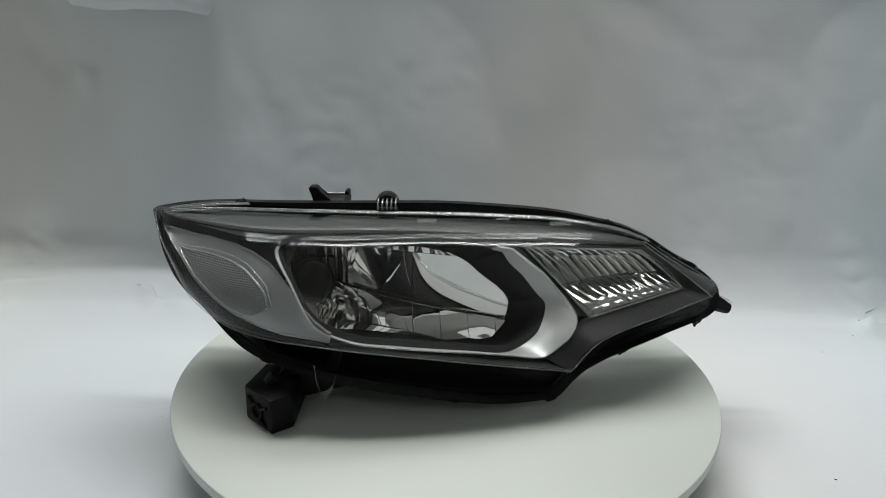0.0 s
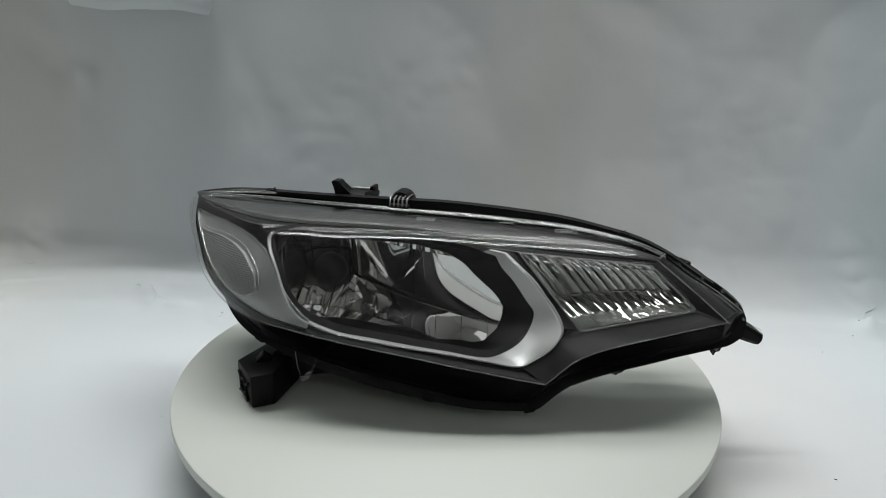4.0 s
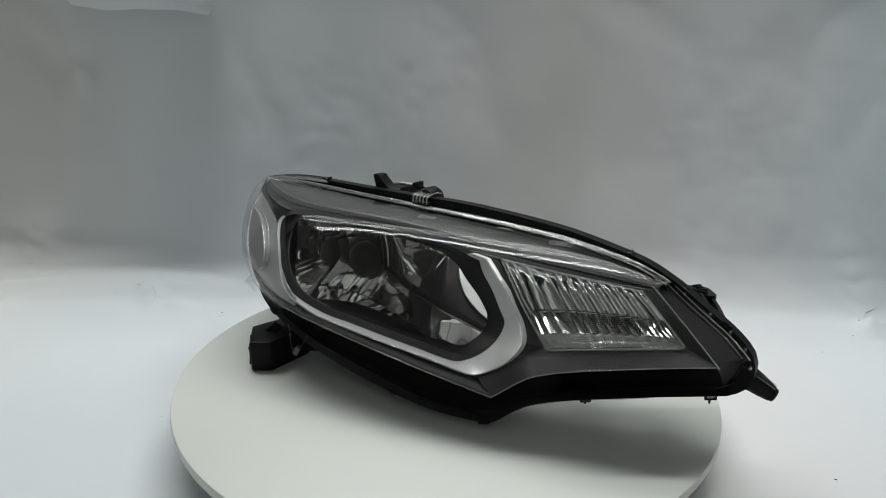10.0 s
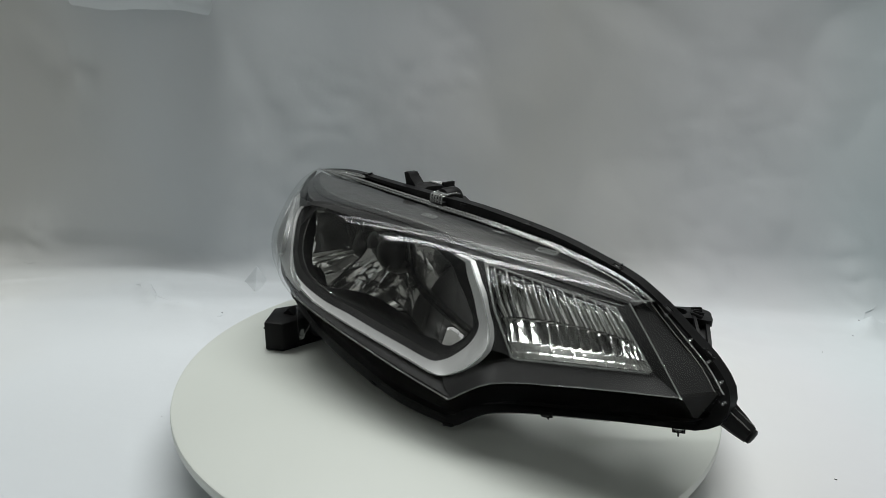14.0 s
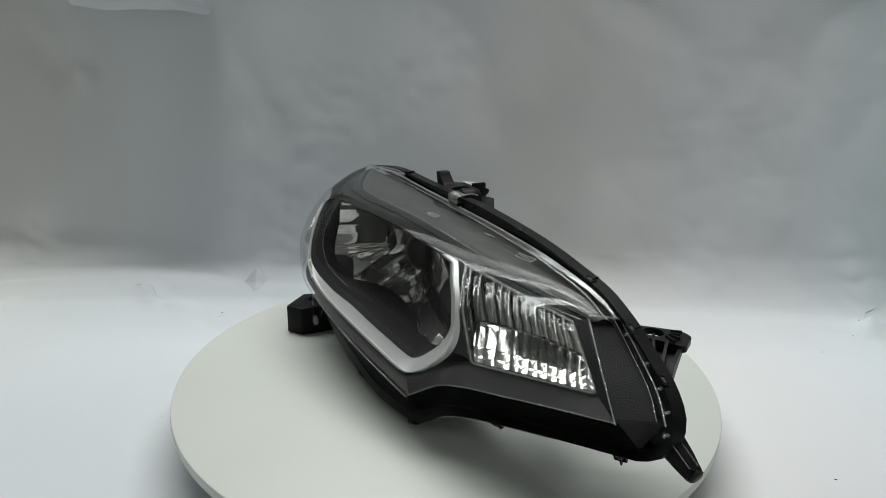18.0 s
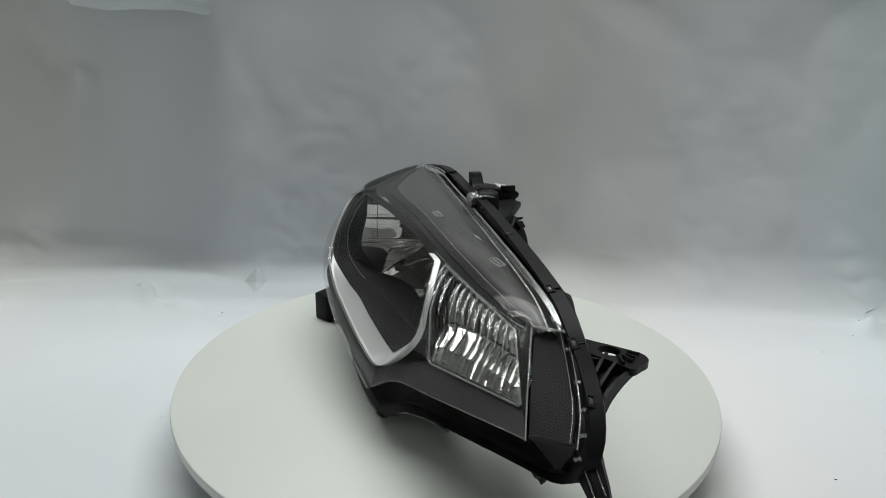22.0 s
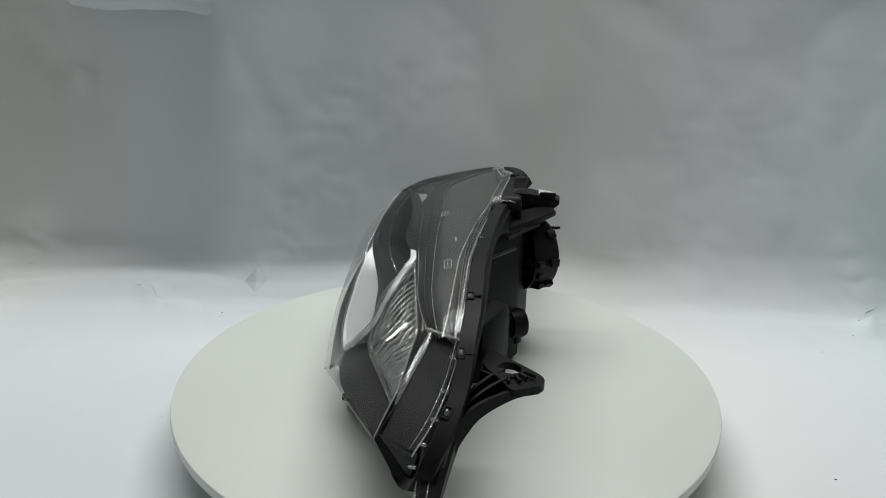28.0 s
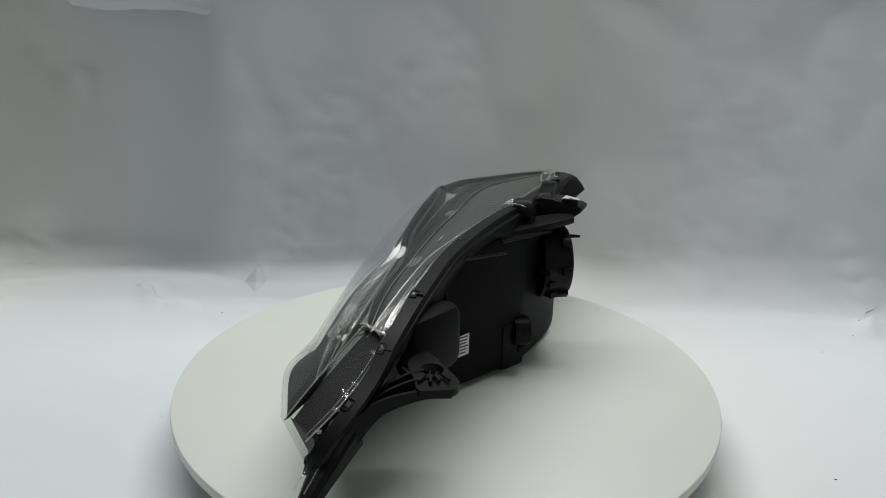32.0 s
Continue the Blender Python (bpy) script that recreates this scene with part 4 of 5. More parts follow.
def signal():
    """Turn signal: concave flutes above, rows of small cushions below, a cell wall at the inner end, and a clear border."""
    cols, sub = 13, 6
    tl, ml, bl, br, tr = (V(p) for p in SIG)
    back = Vector((-0.6, 0.8, 0))

    def spot(u, v):
        p = tl.lerp(tr, u).lerp(bl.lerp(br, u), v)
        if u < 0.3:
            w = (0.3 - u) / 0.3
            p = p.lerp(tl.lerp(ml, v * 2) if v < 0.5 else ml.lerp(bl, v * 2 - 1), w)
        return p

    def deep(u, v):
        full = 0.55 + 0.45 * math.sin(math.pi * min(1.0, 0.10 + u * 0.92))
        if v < 0.70:
            d = 0.004 + 0.015 * math.sin(math.pi / 2 * min(1, 0.02 + v / 0.13)) ** 0.9 + 0.007 * v / 0.70
        elif v < 0.86:
            w = (v - 0.70) / 0.16
            d = 0.026 - 0.0165 * (0.75 * w + 0.25 * w * w)
        else:
            d = 0.0095 - 0.0065 * (v - 0.86) / 0.14
        return d * full
    bm = bmesh.new()
    rng = random.Random(12)
    bands = [(0.0, 0.34, -0.0016, 0.0, 12), (0.34, 0.68, -0.0013, 0.0, 8), (0.68, 0.86, 0.0017, 0.0020, 10), (0.86, 0.94, 0.0005, 0.0004, 6), (0.94, 1.0, 0.0005, 0.0004, 6)]
    for c in range(cols):
        sway = [rng.uniform(-0.0007, 0.0007) for _ in bands]
        for (v0, v1, dome, tip, n), off in zip(bands, sway):
            rows = []
            for a in range(sub + 1):
                x = a / sub
                u = (c + 0.02 + 0.96 * x) / cols
                row = []
                for k in range(n + 1):
                    w = k / n
                    v = v0 + (v1 - v0) * w
                    lobe = 4 * x * (1 - x) * (min(1.0, 0.15 + 3 * w) if dome > 0 else min(1.0, w * 5 + 0.15) if v0 == 0 else 1.0)
                    row.append(spot(u, v) + back * (deep(u, v) - dome * lobe - (tip + off) * (0.5 - x) - (0.0018 * max(0.0, 1 - 3 * w) if v0 == 0.68 else 0)))
                rows.append(row)
            loft(rows, bm=bm)
    sig = part("turn_signal", bm, SIGNAL, LAMP, "fluted chrome turn-signal reflector with cushions", 28)
    n = 40
    rim = [[spot(k / n, v) + back * (deep(k / n, v) + 0.0025) for v in (0, 0.06, 0.14, 0.24, 0.36, 0.50, 0.66, 0.70, 0.75, 0.80, 0.86, 0.93, 1.0)] for k in range(n + 1)]
    part("signal_ground", loft(rim), SIGNAL, sig, "", 40)
    swell = Vector((0.42, -0.80, 0.42)).normalized()

    def front(u, v):
        """The clear inner lens, bowed out like the cover before it."""
        bow = 0.0125 * (4 * v * (1 - v)) ** 0.7 * (0.55 + 0.45 * math.sin(math.pi * min(1.0, 0.15 + 0.8 * u)))
        return spot(u, v) + swell * bow
    n = cols * 6
    inner = part("inner_lens", loft([[front(a / n, v / 18) - swell * 0.0013 * abs(math.cos(math.pi * a / 6)) ** 3 for v in range(19)] for a in range(n + 1)]), FLUTED, LAMP, "clear fluted inner lens of the turn signal", 30)
    for k in range(1, cols):
        run = [front(k / cols, v / 32) + swell * 0.0002 for v in range(0, 16)]
        part("flute_edge", tube(run, [0.0009 - 0.0007 * v / 15 for v in range(16)], 6), RAIL, inner, "", 50)
    for level, r in ((0.90, 0.0010), (0.96, 0.0010)):
        for k in range(cols):
            p = front((k + 0.5) / cols, level) - swell * 0.0006
            m = frame_at(p, swell)
            bead = turned([(r * 0.5, 0.0), (r * 1.5, 0.0003), (r * 1.6, 0.0008), (r * 0.9, 0.0014), (r * 0.3, 0.0016)], m, 8)
            part("bead", bead, RIBBED, inner, "", 60)
    for k in range(7):
        a, b = spot(0.01, k / 7 + 0.02), spot(0.01, (k + 1) / 7 - 0.02)
        c, d = spot(0.085, k / 7 + 0.02), spot(0.085, (k + 1) / 7 - 0.02)
        ring = [p + back * 0.003 for p in spline([a, b, d, c], 4, closed=True)]
        part("cell", tube(ring, 0.0004, 6, closed=True), RIBBED, sig, "clear cell edge", 50)
    ring = even([tl, tr, br, bl, ml], 90, True)
    part("border", tube([p + Vector((0.0, -0.0008, 0)) for p in ring], [0.0007 + 0.0005 * (k % 2) for k in range(90)], 6, closed=True), RAIL, sig, "clear beaded edge of the turn signal", 50)


def skin_at(i, v, inside):
    k = min(int(i), N - 2)
    return skin(k, v, inside).lerp(skin(k + 1, v, inside), i - k)


def marker():
    """Side marker: satin frame under a dark brow and, on it, a reflex panel with a raised border."""
    brow = [(5.5, 0.56), (7, 0.40), (9, 0.29), (12, 0.20), (17, 0.12), (22, 0.11), (25, 0.15), (28, 0.25), (30, 0.37), (32, 0.52), (33.5, 0.66), (35, 0.77), (36.5, 0.85), (39, 0.90)]
    sill = [(5.5, 0.58), (7, 0.60), (9, 0.63), (14, 0.66), (18, 0.745), (22, 0.80), (25, 0.845), (29, 0.90), (32, 0.935), (39, 0.95)]
    span = [5.5 + 31.5 * k / 66 for k in range(67)]
    rows = [[skin_at(i, between(brow, i) + (between(sill, i) - between(brow, i)) * v / 10, 0.009 + 0.0025 * math.sin(math.pi * v / 10)) for v in range(11)] for i in span]
    frame_part = part("marker_frame", loft(rows), SATIN, LAMP, "smoky grey marker frame", 40)
    part("marker_brow", loft([[skin_at(i, 0.01, 0.003), skin_at(i, between(brow, i) * 0.5, 0.005), skin_at(i, between(brow, i) - 0.015, 0.007), skin_at(i, between(brow, i), 0.012)] for i in (3 + 27.5 * k / 50 for k in range(51))]), BEZEL, LAMP, "black panel over the marker", 40)
    part("marker_sill", loft([[skin_at(i, between(sill, i), 0.012), skin_at(i, between(sill, i) + 0.01, 0.008), skin_at(i, 0.995, 0.005)] for i in span]), HULL, LAMP, "black panel under the marker", 40)
    part("frame_edge", tube([skin_at(i, between(brow, i) + 0.01, 0.0085) for i in span], 0.0007, 6), RAIL, frame_part, "bright frame edge", 50)
    part("frame_edge", tube([skin_at(i, between(sill, i) - 0.012, 0.0085) for i in span[:60]], 0.0006, 6), RAIL, frame_part, "bright frame edge", 50)
    up = [(13, 0.50), (18, 0.345), (22, 0.305), (25, 0.35), (27, 0.44), (29, 0.56), (30.2, 0.70)]
    low = [(13, 0.52), (16, 0.62), (19, 0.68), (22, 0.73), (25, 0.79), (28, 0.805), (30, 0.73)]
    up, low = ([(p.x, p.y) for p in spline([(i, v, 0) for i, v in c], 6)] for c in (up, low))
    rows = [[skin_at(a[0] + (b[0] - a[0]) * w / 8, a[1] + (b[1] - a[1]) * w / 8, 0.0072) for w in range(9)] for a, b in zip(up, low)]
    part("reflex_panel", loft(rows), GRID, frame_part, "grey reflex panel with fine grid", 40)
    loop = up + low[::-1][1:-1]
    part("border", tube([skin_at(i, v, 0.0070) for i, v in loop], 0.0008, 6, closed=True), RAIL, frame_part, "bright border", 50)
    part("border_wall", loft([[skin_at(i, v, 0.0072), skin_at(i, v, 0.0125)] for i, v in loop + loop[:1]]), SATIN, frame_part, "", 50)
    part("ridge", tube([skin_at(i, v - 0.055, 0.0088) for i, v in up], 0.0006, 6), RAIL, frame_part, "", 50)


trim()
reflector()
chamber_floor()
hood_panel()
hood_ribs()
bezels()
signal()
marker()


# ---- brackets, clips and rear fittings ----
def clips():
    """Snap clips that hold the cover's flange, each a small loop over a clear hook."""
    spots = [(-0.198, 0.046, 0.1495), (-0.024, 0.040, 0.151), (0.066, 0.036, 0.1505), (0.153, 0.040, 0.137), (0.238, 0.042, 0.0915),
             (0.2375, 0.008, 0.047), (0.157, -0.035, 0.0375), (0.088, -0.072, 0.0095), (0.006, -0.088, 0.0155), (-0.154, -0.083, 0.0465),
             (0.203, 0.041, 0.117)]
    for s in spots:
        s = V(s)
        k = min(range(len(SEAM)), key=lambda q: (SEAM[q] - s).length)
        d = (SEAM[(k + 1) % len(SEAM)] - SEAM[k - 1]).normalized()
        out = SEAM[k] - MID
        out.y = 0
        out = (out - d * out.dot(d)).normalized()
        side = d.cross(out).normalized()
        if side.y < 0:
            side = -side
        m = Matrix.Translation(SEAM[k] + out * 0.0018) @ Matrix((d, side, out)).transposed().to_4x4() @ Matrix.Diagonal((0.74, 0.74, 0.82, 1.0))
        bm = bmesh.new()
        for x, y, sx, sy in ((-0.0052, 0.001, 0.0016, 0.007), (0.0052, 0.001, 0.0016, 0.007), (0, -0.0020, 0.0120, 0.0015), (0, 0.0045, 0.0120, 0.0015), (0.0005, 0.0080, 0.0018, 0.007)):
            h = [(x - sx / 2, y - sy / 2), (x + sx / 2, y - sy / 2), (x + sx / 2, y + sy / 2), (x - sx / 2, y + sy / 2)]
            slab(h, m @ Matrix.Translation((0, 0, -0.0014)), 0.0032, 0.0005, bm)
        clip = part("clip", bm, BLACK, LAMP, "", 40)
        hook = slab([(-0.0034, -0.0018), (0.0034, -0.0018), (0.0022, 0.0022), (-0.0022, 0.0022)], m @ Matrix.Translation((0, 0.001, -0.0015)), 0.0034, 0.0006)
        part("hook", hook, RIBBED, clip, "clear hook", 40)


def top_bracket():
    prof = [(0.046, 0.130), (0.048, 0.150), (0.056, 0.1535), (0.068, 0.1525), (0.094, 0.1485), (0.0985, 0.1465), (0.098, 0.1425), (0.074, 0.122), (0.05, 0.118)]
    m = Matrix(((0, 0, 1, -0.1275), (1, 0, 0, 0), (0, 1, 0, 0), (0, 0, 0, 1)))
    bracket = part("top_bracket", slab(prof, m, 0.026, 0.0012), BLACK, LAMP, "black mounting bracket", 40)
    post = [(-0.1368, 0.1630), (-0.1350, 0.1645), (-0.1285, 0.1645), (-0.1255, 0.1605), (-0.1190, 0.1535), (-0.1110, 0.1500), (-0.1110, 0.1320), (-0.1270, 0.1320), (-0.1310, 0.1500)]
    part("post", slab(post, Matrix(((1, 0, 0, 0), (0, 0, 1, 0.050), (0, 1, 0, 0), (0, 0, 0, 1))), 0.013, 0.001), BLACK, bracket, "", 40)
    part("ear", box(-0.1035, 0.086, 0.1505, 0.004, 0.016, 0.008, 0, 0.001), BLACK, bracket, "", 40)
    tilt = pose(-0.1155, 0.0835, 0.1506, -9, 0, 0)
    plate = bmesh.new()
    outer = [(p.x, p.y) for p in even([V((x, y, 0)) for x, y in ((-0.010, -0.0075), (0.010, -0.0075), (0.010, 0.0075), (-0.010, 0.0075))], 24, True)]
    inner = [(0.0045 * math.cos(a), 0.002 * math.sin(a)) for a in (math.atan2(y, x) for x, y in outer)]
    rows = [[tilt @ Vector((x, y, 0)) for x, y in outer], [tilt @ Vector((x, y, 0.0012)) for x, y in outer],
            [tilt @ Vector((x, y, 0.0012)) for x, y in inner], [tilt @ Vector((x, y, -0.001)) for x, y in inner]]
    part("nut_plate", loft(rows, True, plate), SILVER, bracket, "bright slotted metal nut plate", 30)


def adjuster():
    """Ribbed clear adjuster that lies across the top edge, with its black cap."""
    m = frame_at((-0.060, 0.022, 0.1490), (0, 1, 0.0))
    ad = part("adjuster", box(-0.059, 0.045, 0.1465, 0.020, 0.024, 0.005, bevel=0.001), BLACK, LAMP, "black adjuster mount", 30)
    for k in range(5):
        x = -0.0675 + 0.0042 * k
        fin = spline([(x, 0.0325, 0.1475), (x, 0.0330, 0.1535), (x, 0.0365, 0.1555), (x, 0.0500, 0.1560), (x, 0.0560, 0.1545)], 4)
        part("fin", tube(fin, 0.0010, 8), RAIL, ad, "clear adjuster fin", 60)
    part("cap", turned([(0.006, 0.020), (0.0104, 0.0205), (0.0116, 0.024), (0.0116, 0.036), (0.010, 0.039), (0.004, 0.040)], m, 24), BLACK, ad, "black cap", 40)
    part("arm", box(-0.060, 0.052, 0.135, 0.016, 0.02, 0.022, bevel=0.002), BLACK, ad, "", 40)


def side_bracket():
    """Black mounting arm with a holed plate and webs beneath."""
    z0 = 0.1045
    outline = spline([(0.172, 0.058, 0), (0.178, 0.068, 0), (0.194, 0.089, 0), (0.200, 0.0935, 0), (0.208, 0.0925, 0), (0.2145, 0.084, 0), (0.2195, 0.075, 0), (0.209, 0.067, 0), (0.191, 0.054, 0)], 6, closed=True)
    outer = even(outline, 48, True)
    c = Vector((0.1925, 0.0715, 0))
    ring = []
    for p in outer:
        a = math.atan2((p - c).y, (p - c).x)
        ring.append(c + Vector((0.0075 * math.cos(a), 0.0075 * math.sin(a), 0)))

    def level(p, dz):
        return Vector((p.x, p.y, z0 + dz + (0.085 - p.y) * 0.06))
    rows = [[level(p, 0) for p in ring], [level(p, 0) for p in outer], [level(p, -0.005) for p in outer], [level(p, -0.005) for p in ring]]
    rows.append(rows[0])
    arm = part("side_bracket", loft(rows, True), BLACK, LAMP, "black mounting bracket with a hole", 40)
    low = even(spline([(0.2060, 0.0910, 0.0975), (0.2164, 0.0767, 0.0985), (0.2306, 0.0570, 0.0911), (0.2367, 0.0487, 0.0811), (0.2428, 0.0402, 0.0650)], 8), 20)
    high = even(spline([(0.2060, 0.0910, 0.1030), (0.2180, 0.0745, 0.1030), (0.2310, 0.0560, 0.0990), (0.2400, 0.0440, 0.0900), (0.2460, 0.0360, 0.0830)], 8), 20)
    part("curved_web", thick(loft([low, high]), 0.0026), BLACK, arm, "", 40)
    inner = even(spline([(0.193, 0.058, 0.0990), (0.206, 0.050, 0.0950), (0.218, 0.042, 0.0880), (0.226, 0.036, 0.0800)], 8), 20)
    part("floor_web", thick(loft([[p + Vector((0, 0, 0.001)) for p in low], inner]), 0.0022), BLACK, arm, "", 40)
    for w in (0.36, 0.68):
        line = [a.lerp(b, w) for a, b in zip(low, inner)]
        part("curved_web", thick(loft([line, [p + Vector((0, 0, 0.008)) for p in line]]), 0.0022), BLACK, arm, "", 40)
    for k in range(4):
        x = 0.172 + 0.0085 * k
        part("comb_rib", slab([(0, 0), (0.012, -0.001), (0.010, -0.016), (0, -0.010)], Matrix.Translation((x, 0.058 - 0.0015 * k, z0 + 0.001)) @ Matrix(((0.35, 0, 0.94, 0), (0.94, 0, -0.35, 0), (0, 1, 0, 0), (0, 0, 0, 1))), 0.0022, 0.0004), BLACK, arm, "", 40)
    for p, q in (((0.2065, 0.083), (0.2025, 0.078)), ((0.211, 0.079), (0.2035, 0.0755)), ((0.213, 0.072), (0.2045, 0.072)), ((0.203, 0.088), (0.199, 0.081))):
        p, q = V((*p, z0 + 0.002)), V((*q, z0 + 0.0025))
        part("rib", tube([p, q], 0.0012, 6), BLACK, arm, "", 40)


def tip_prong():
    body = spline([(0.196, 0.044, 0.112), (0.217, 0.0405, 0.099), (0.234, 0.0365, 0.084), (0.250, 0.034, 0.076), (0.258, 0.032, 0.062)], 5)
    part("tip_block", tube(body, [0.0065 + 0.0012 * min(1.0, k / 10) for k in range(len(body))], 10), BLACK, LAMP, "black end of the housing", 40)
    path = spline([(0.236, 0.0345, 0.074), (0.256, 0.0335, 0.0635), (0.270, 0.0335, 0.0570), (0.2785, 0.0335, 0.0530)], 5)
    n = len(path)
    rings = []
    for k, p in enumerate(path):
        f = k / (n - 1)
        across, high = 0.0105 - 0.0052 * f ** 0.8, 0.0115 - 0.0065 * f ** 0.7
        rings.append([p + Vector((0.35 * b * high, a * across, b * high)) for a, b in ((-1, -0.5), (-0.6, -1), (0.6, -1), (1, -0.5), (1, 0.5), (0.6, 1), (-0.6, 1), (-1, 0.5))])
    bm = loft(rings, True)
    bm.verts.ensure_lookup_table()
    bm.faces.new(bm.verts[-8:])
    pr = part("tip_prong", bm, BLACK, LAMP, "black locating prong", 30)
    part("stud", turned([(0.004, 0.0), (0.0055, 0.001), (0.0055, 0.005), (0.004, 0.006)], frame_at((0.2755, 0.0335, 0.0540), (0.92, 0.05, -0.35)), 12), BLACK, pr, "", 40)
    for dy in (0.0, -0.007):
        rail = [p + Vector((0.002, dy, 0.0078)) for p in path]
        part("clear_rail", tube(rail, 0.0005, 6), RIBBED, pr, "clear plastic rail", 50)


def foot():
    """Black ribbed foot on which the lamp's outer end stands."""
    plan = [(-0.166, -0.097), (-0.139, -0.122), (-0.124, -0.110), (-0.124, -0.062), (-0.158, -0.058)]
    ob = part("foot", slab(plan, pose(0, 0, 0.0005), 0.030, 0.0015), BLACK, LAMP, "black ribbed foot bracket", 40)
    a, b = V((-0.166, -0.097, 0)), V((-0.139, -0.122, 0))
    mid = a.lerp(b, 0.5)
    n = Vector((b.y - a.y, a.x - b.x, 0)).normalized()
    m = frame_at(mid + n * 0.0002 + Vector((0, 0, 0.0145)), n)
    ring = [m @ Vector((0.0062 * math.cos(q), 0.0062 * math.sin(q), 0.0008)) for q in (2 * math.pi * k / 20 for k in range(20))]
    part("ring", tube(ring, 0.0014, 6, closed=True), BLACK, ob, "", 40)
    for q in (0.6, 2.4, 3.9, 5.4):
        s, e = m @ Vector((0.0065 * math.cos(q), 0.0065 * math.sin(q), 0.0008)), m @ Vector((0.0165 * math.cos(q), 0.0135 * math.sin(q), 0.0008))
        part("rib", tube([s, e], 0.0013, 6), BLACK, ob, "", 40)
    part("arm", slab([(-0.150, 0.020), (-0.120, 0.010), (-0.085, 0.020), (-0.095, 0.036), (-0.140, 0.034)], Matrix(((1, 0, 0, 0), (0, 0, 1, -0.078), (0, 1, 0, 0), (0, 0, 0, 1))), 0.05, 0.002), BLACK, ob, "", 40)
    part("peak", slab([(-0.012, 0.0), (0.010, 0.0), (-0.002, 0.010)], frame_at((-0.146, -0.082, 0.027), (0.4, -0.8, 0)), 0.012, 0.001), BLACK, ob, "", 40)
    lug = spline([(-0.1075, -0.1010, 0.0530), (-0.1045, -0.1020, 0.0330), (-0.0990, -0.1030, 0.0215), (-0.0940, -0.0995, 0.0300), (-0.0905, -0.0945, 0.0415)], 5)
    part("clear_lug", tube(lug, 0.0006, 8), FLUTED, LAMP, "clear moulded lug", 50)
    part("lug_pin", turned([(0.001, 0), (0.0026, 0.0005), (0.0026, 0.009), (0.0018, 0.0095), (0.0018, 0.014), (0.0008, 0.0145)], frame_at((-0.1015, -0.1000, 0.0225), (0.5, -0.2, 0.6)), 14), RIBBED, LAMP, "clear pin", 40)


BACK = Vector((-0.5, 0.86, 0.0)).normalized()


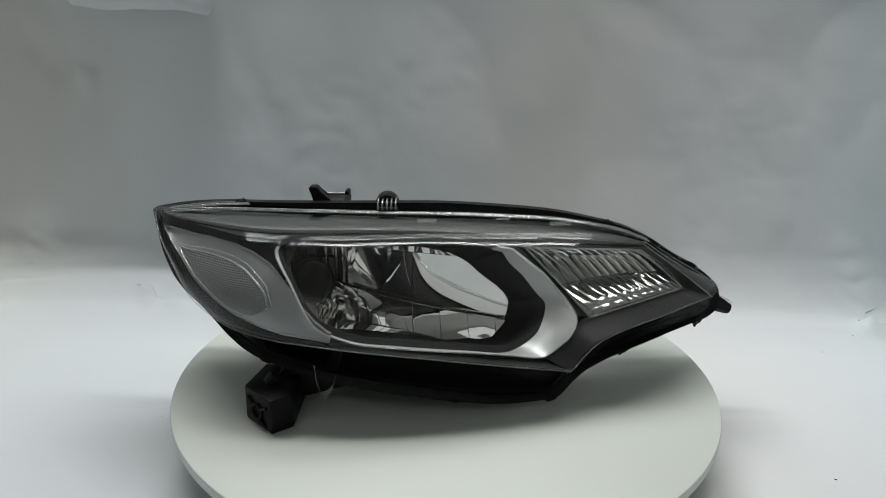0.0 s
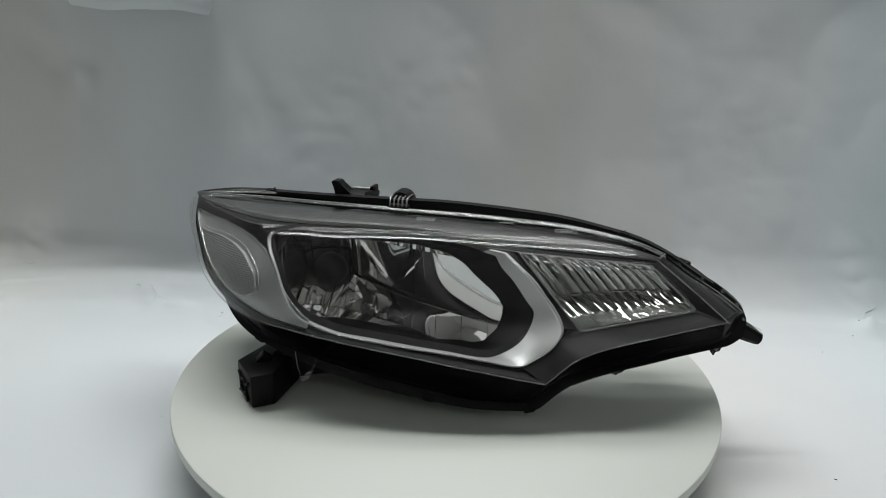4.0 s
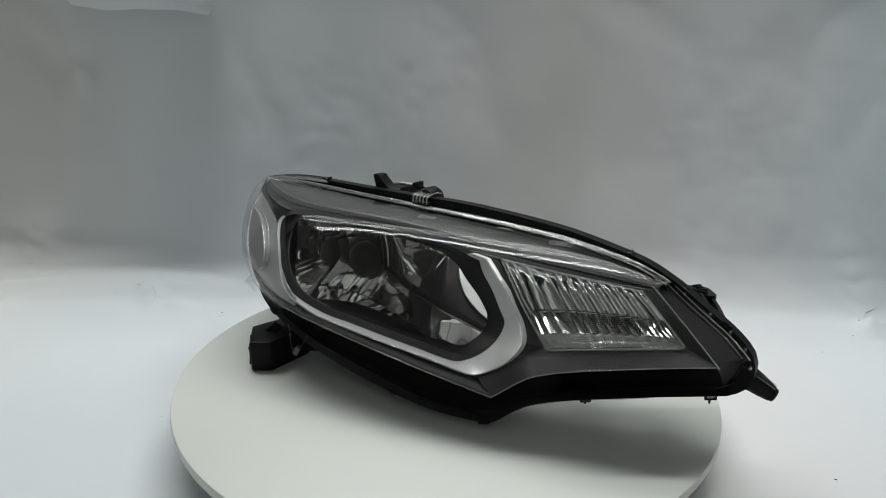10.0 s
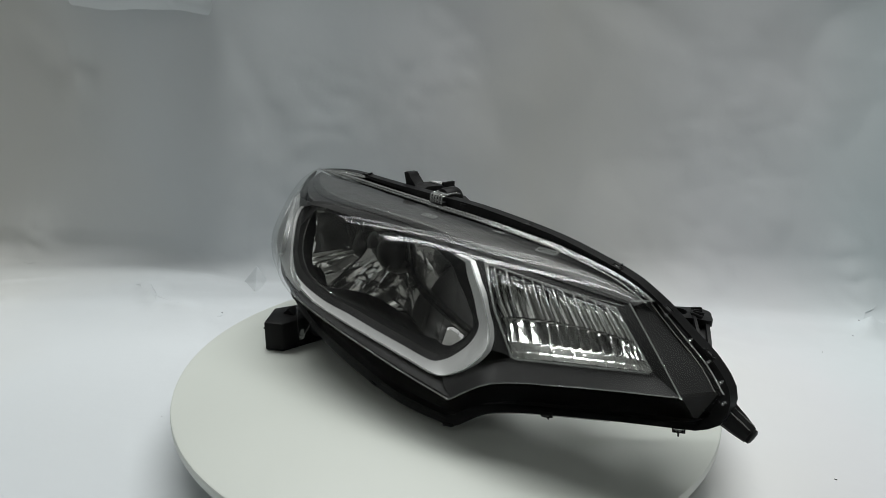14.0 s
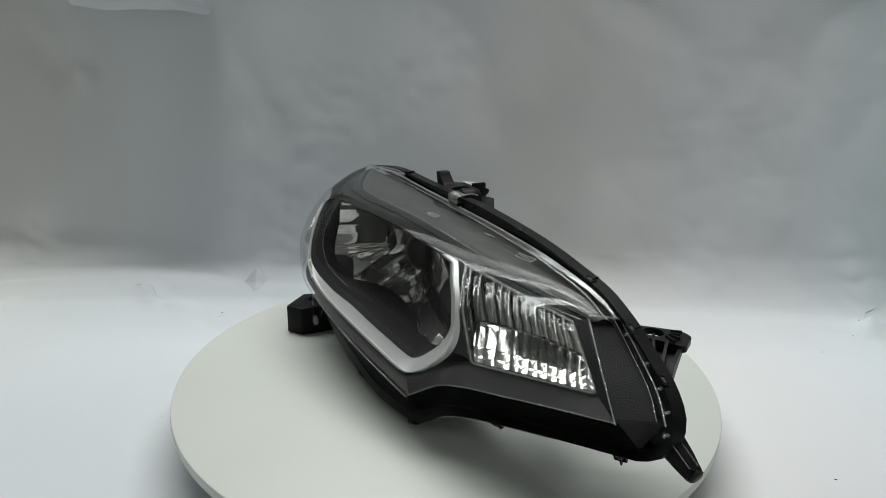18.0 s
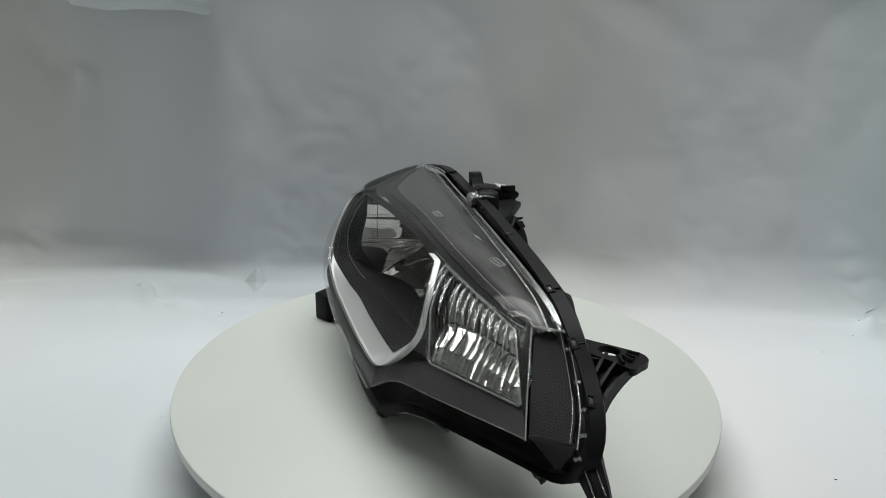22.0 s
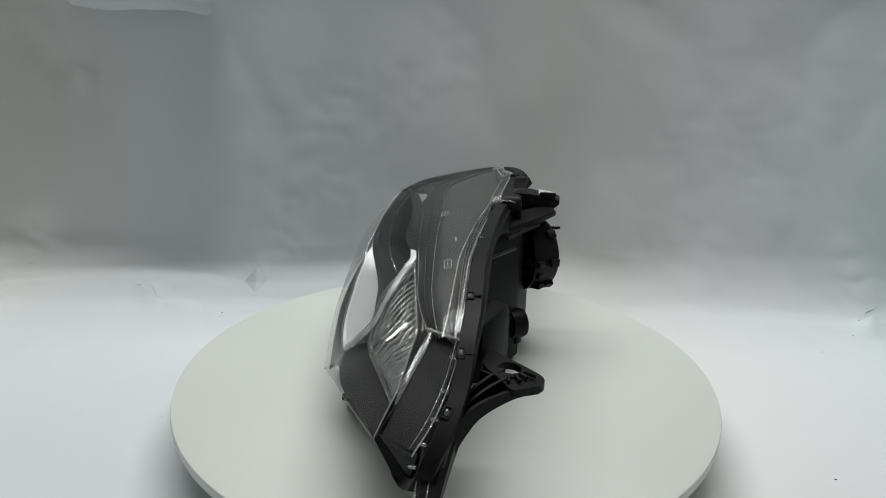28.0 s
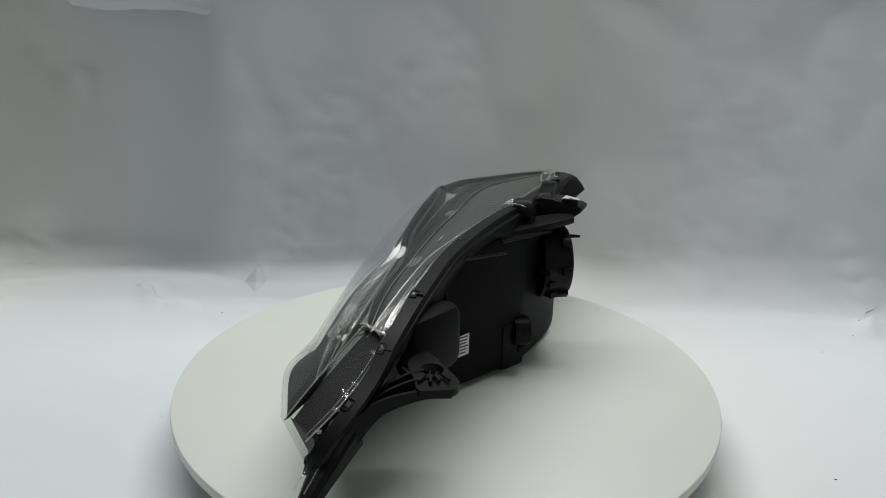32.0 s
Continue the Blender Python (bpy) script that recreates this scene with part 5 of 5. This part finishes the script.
def rear():
    """Bulb covers, terminal box, ribs and the sticker."""
    m = frame_at((-0.0885, 0.0637, 0.092), BACK)
    cover = part("bulb_cover", turned([(0.037, -0.004), (0.037, 0.004), (0.036, 0.006), (0.036, 0.020), (0.034, 0.024), (0.018, 0.0255), (0.017, 0.022), (0.004, 0.022)], m, 40), BLACK, LAMP, "round black bulb cover", 35)
    for k in range(8):
        a = 2 * math.pi * k / 8
        g = m @ pose(0.0365 * math.cos(a), 0.0365 * math.sin(a), 0.013, 0, 0, math.degrees(a))
        part("grip", slab([(-0.002, -0.004), (0.003, -0.004), (0.003, 0.004), (-0.002, 0.004)], g, 0.009, 0.0006), BLACK, cover, "", 40)
    part("ledge", slab([(-0.006, 0.047), (-0.074, 0.044), (-0.110, 0.088), (-0.085, 0.096), (-0.060, 0.082)], pose(0, 0, 0.1285, 4, 0, 0), 0.006, 0.0015), BLACK, LAMP, "black ledge over the bulb cover", 40)
    part("spike", slab([(0, -0.003), (0.014, 0.0), (0, 0.003)], pose(-0.088, 0.088, 0.1195, 0, 0, 110), 0.003, 0.0005), BLACK, LAMP, "", 40)
    case = spline([(0.053, 0.0205, 0), (0.030, 0.0335, 0), (-0.018, 0.057, 0), (-0.034, 0.0635, 0), (-0.060, 0.0665, 0), (-0.110, 0.070, 0), (-0.155, 0.064, 0), (-0.190, 0.040, 0)], 4, (3,))
    mid = Vector((-0.07, 0.020, 0))
    levels = [(0.006, 0.90), (0.0065, 1.0), (0.060, 1.0), (0.128, 0.99), (0.134, 0.95), (0.1345, 0.5)]
    part("rear_case", thick(loft([[mid + (p - mid) * f + Vector((0, 0, z)) for p in case] for z, f in levels]), 0.0018), HULL, LAMP, "black boxy rear case", 40)
    a, b = V((0.0425, 0.0268, 0)), V((0.0325, 0.0326, 0))
    across = (b - a).normalized()
    m = Matrix.Translation((a + b) / 2 + Vector((0, 0, 0.0468))) @ Matrix((across, Vector((0, 0, 1)), across.cross(Vector((0, 0, 1))))).transposed().to_4x4()
    if m.col[2].y < 0:
        m = m @ pose(0, 0, 0, 0, 180, 0)
    sticker = part("sticker", slab([(-0.006, -0.0105), (0.006, -0.0095), (0.006, 0.0105), (-0.006, 0.0095)], m @ Matrix.Translation((0, 0, 0.0034)), 0.0004), PAPER_LABEL, LAMP, "small white paper sticker")
    for k in range(6):
        y = 0.0075 - 0.003 * k
        part("print_bar", slab([(-0.0045, y), (0.0045 - 0.0012 * (k % 3), y), (0.0045 - 0.0012 * (k % 3), y + 0.0012), (-0.0045, y + 0.0012)], m @ Matrix.Translation((0, 0, 0.0039)), 0.0001), INK, sticker)
    part("terminal_box", box(-0.026, 0.050, 0.026, 0.030, 0.024, 0.046, -26, 0.003), BLACK, LAMP, "black terminal box", 40)
    m2 = frame_at((-0.028, 0.057, 0.038), BACK)
    plug = part("small_cover", turned([(0.0145, 0), (0.0145, 0.012), (0.0135, 0.015), (0.006, 0.0155)], m2, 28), BLACK, LAMP, "small round black cover", 35)
    part("latch", box(-0.032, 0.063, 0.0205, 0.010, 0.010, 0.006, -30, 0.001), BLACK, plug, "", 40)
    for k, (x, z) in enumerate(((-0.066, 0.092), (-0.070, 0.079), (-0.076, 0.066))):
        part("vent_tab", box(x, 0.079, z, 0.020, 0.022, 0.0065, -30, 0.001), BLACK, LAMP, "", 40)
    for a, b in (((0.080, 0.046, 0.1405), (0.0215, 0.062, 0.1312)), ((0.010, 0.054, 0.1365), (-0.056, 0.080, 0.1325))):
        part("rib", tube([V(a), V(b)], 0.0014, 6), BLACK, LAMP, "", 50)


def marks():
    """Moulded marks on the cover's top."""
    def mark(c, sx, sy, rz):
        i = min(range(N), key=lambda q: abs(UCs[q].x * 0.5 + TSs[q].x * 0.5 - c[0]))
        a, b = UCs[i], HSs[i]
        w = max(0, min(1, (c[1] - a.y) / (b.y - a.y)))
        z = a.z + (b.z - a.z) * w + 0.004 * 4 * w * (1 - w) + 0.0008
        slope = math.degrees(math.atan2((TSs[i].z - a.z), b.y - a.y)) * 0.6
        m = pose(c[0], c[1], z, slope, 0, rz)
        bm = bmesh.new()
        for p, q in (((-sx, -sy), (sx, -sy)), ((sx, -sy), (sx, sy)), ((sx, sy), (-sx, sy)), ((-sx, sy), (-sx, -sy)), ((-sx * 0.6, 0), (sx * 0.6, 0))):
            tube([m @ Vector((*p, 0)), m @ Vector((*q, 0))], 0.0006, 6, bm)
        part("mould_mark", bm, RAIL, LAMP, "small moulded mark on the cover", 50)
    mark((-0.020, -0.007), 0.008, 0.0028, 6)
    mark((0.104, 0.016), 0.009, 0.0028, 10)
    mark((0.050, 0.014), 0.006, 0.0004, 8)


def guides():
    """Ridges along the hood, the clear rails on the cover's top edge, and the bead on the chamber's rim."""
    for dz, dy in ((-0.0075, 0.0026), (-0.0098, 0.0048)):
        run = [UHs[i] + Vector((0, dy, dz)) for i in range(5 * PER, N)]
        part("hood_ridge", tube(run, 0.0010, 6), BEZEL, LAMP, "fine ridge along the hood's edge", 60)
    for off, r in (((0, -0.0015, 0.0010), 0.0012), ((0, -0.0095, 0.0014), 0.0007)):
        part("clear_rail", tube([p + V(off) for p in HSs[PER:]], r, 8), RAIL, LAMP, "clear ribbed rail on the cover", 60)
    eye = spline([(-0.258, 0.019, 0.1498), (-0.235, 0.0300, 0.1512), (-0.205, 0.036, 0.1512), (-0.190, 0.0335, 0.1508), (-0.215, 0.0250, 0.1520)], 6, closed=True)
    part("clear_window", tube(eye, 0.0010, 6, closed=True), RAIL, LAMP, "clear eye-shaped moulding on the cover", 60)
    lip = []
    for p in BSs[10 * PER + 4:N - 5]:
        d = p - MID
        d.y = 0
        lip.append(p + d.normalized() * 0.0036 + Vector((0, -0.0008, 0)))
    part("clear_lip", tube(lip, 0.0005, 6), RAIL, LAMP, "thin clear lip of the cover below the flange", 60)
    for k in (3, 8, 12, 16, 20):
        p = RIGHT[min(k, len(RIGHT) - 1)]
        part("tick", box(p.x, p.y - 0.004, p.z + 0.0015, 0.002, 0.005, 0.002, 0, 0.0005), RIBBED, LAMP, "", 40)
    part("rim_bead", tube([RMs[k % len(RMs)] + Vector((0.0, -0.0012, 0)) for k in range(17 * 6, 20 * 6 + 1)], 0.0009, 6), RAIL, LAMP, "thin bright bead", 60)


clips()
top_bracket()
adjuster()
side_bracket()
tip_prong()
foot()
rear()
marks()
guides()


# ---- what moves ----
def motions():
    times = [0, 2, 4, 6, 8, 10, 12, 14, 16, 18, 20, 22, 24, 26, 28, 30, 32.0]
    walk(PLATE, [(t, pose(0, 0, TOP - 0.011, 0, 0, -turn(t))) for t in times])
    walk(LAMP, [(t, pose(0, 0, TOP, 0, 0, -turn(t))) for t in times])


motions()
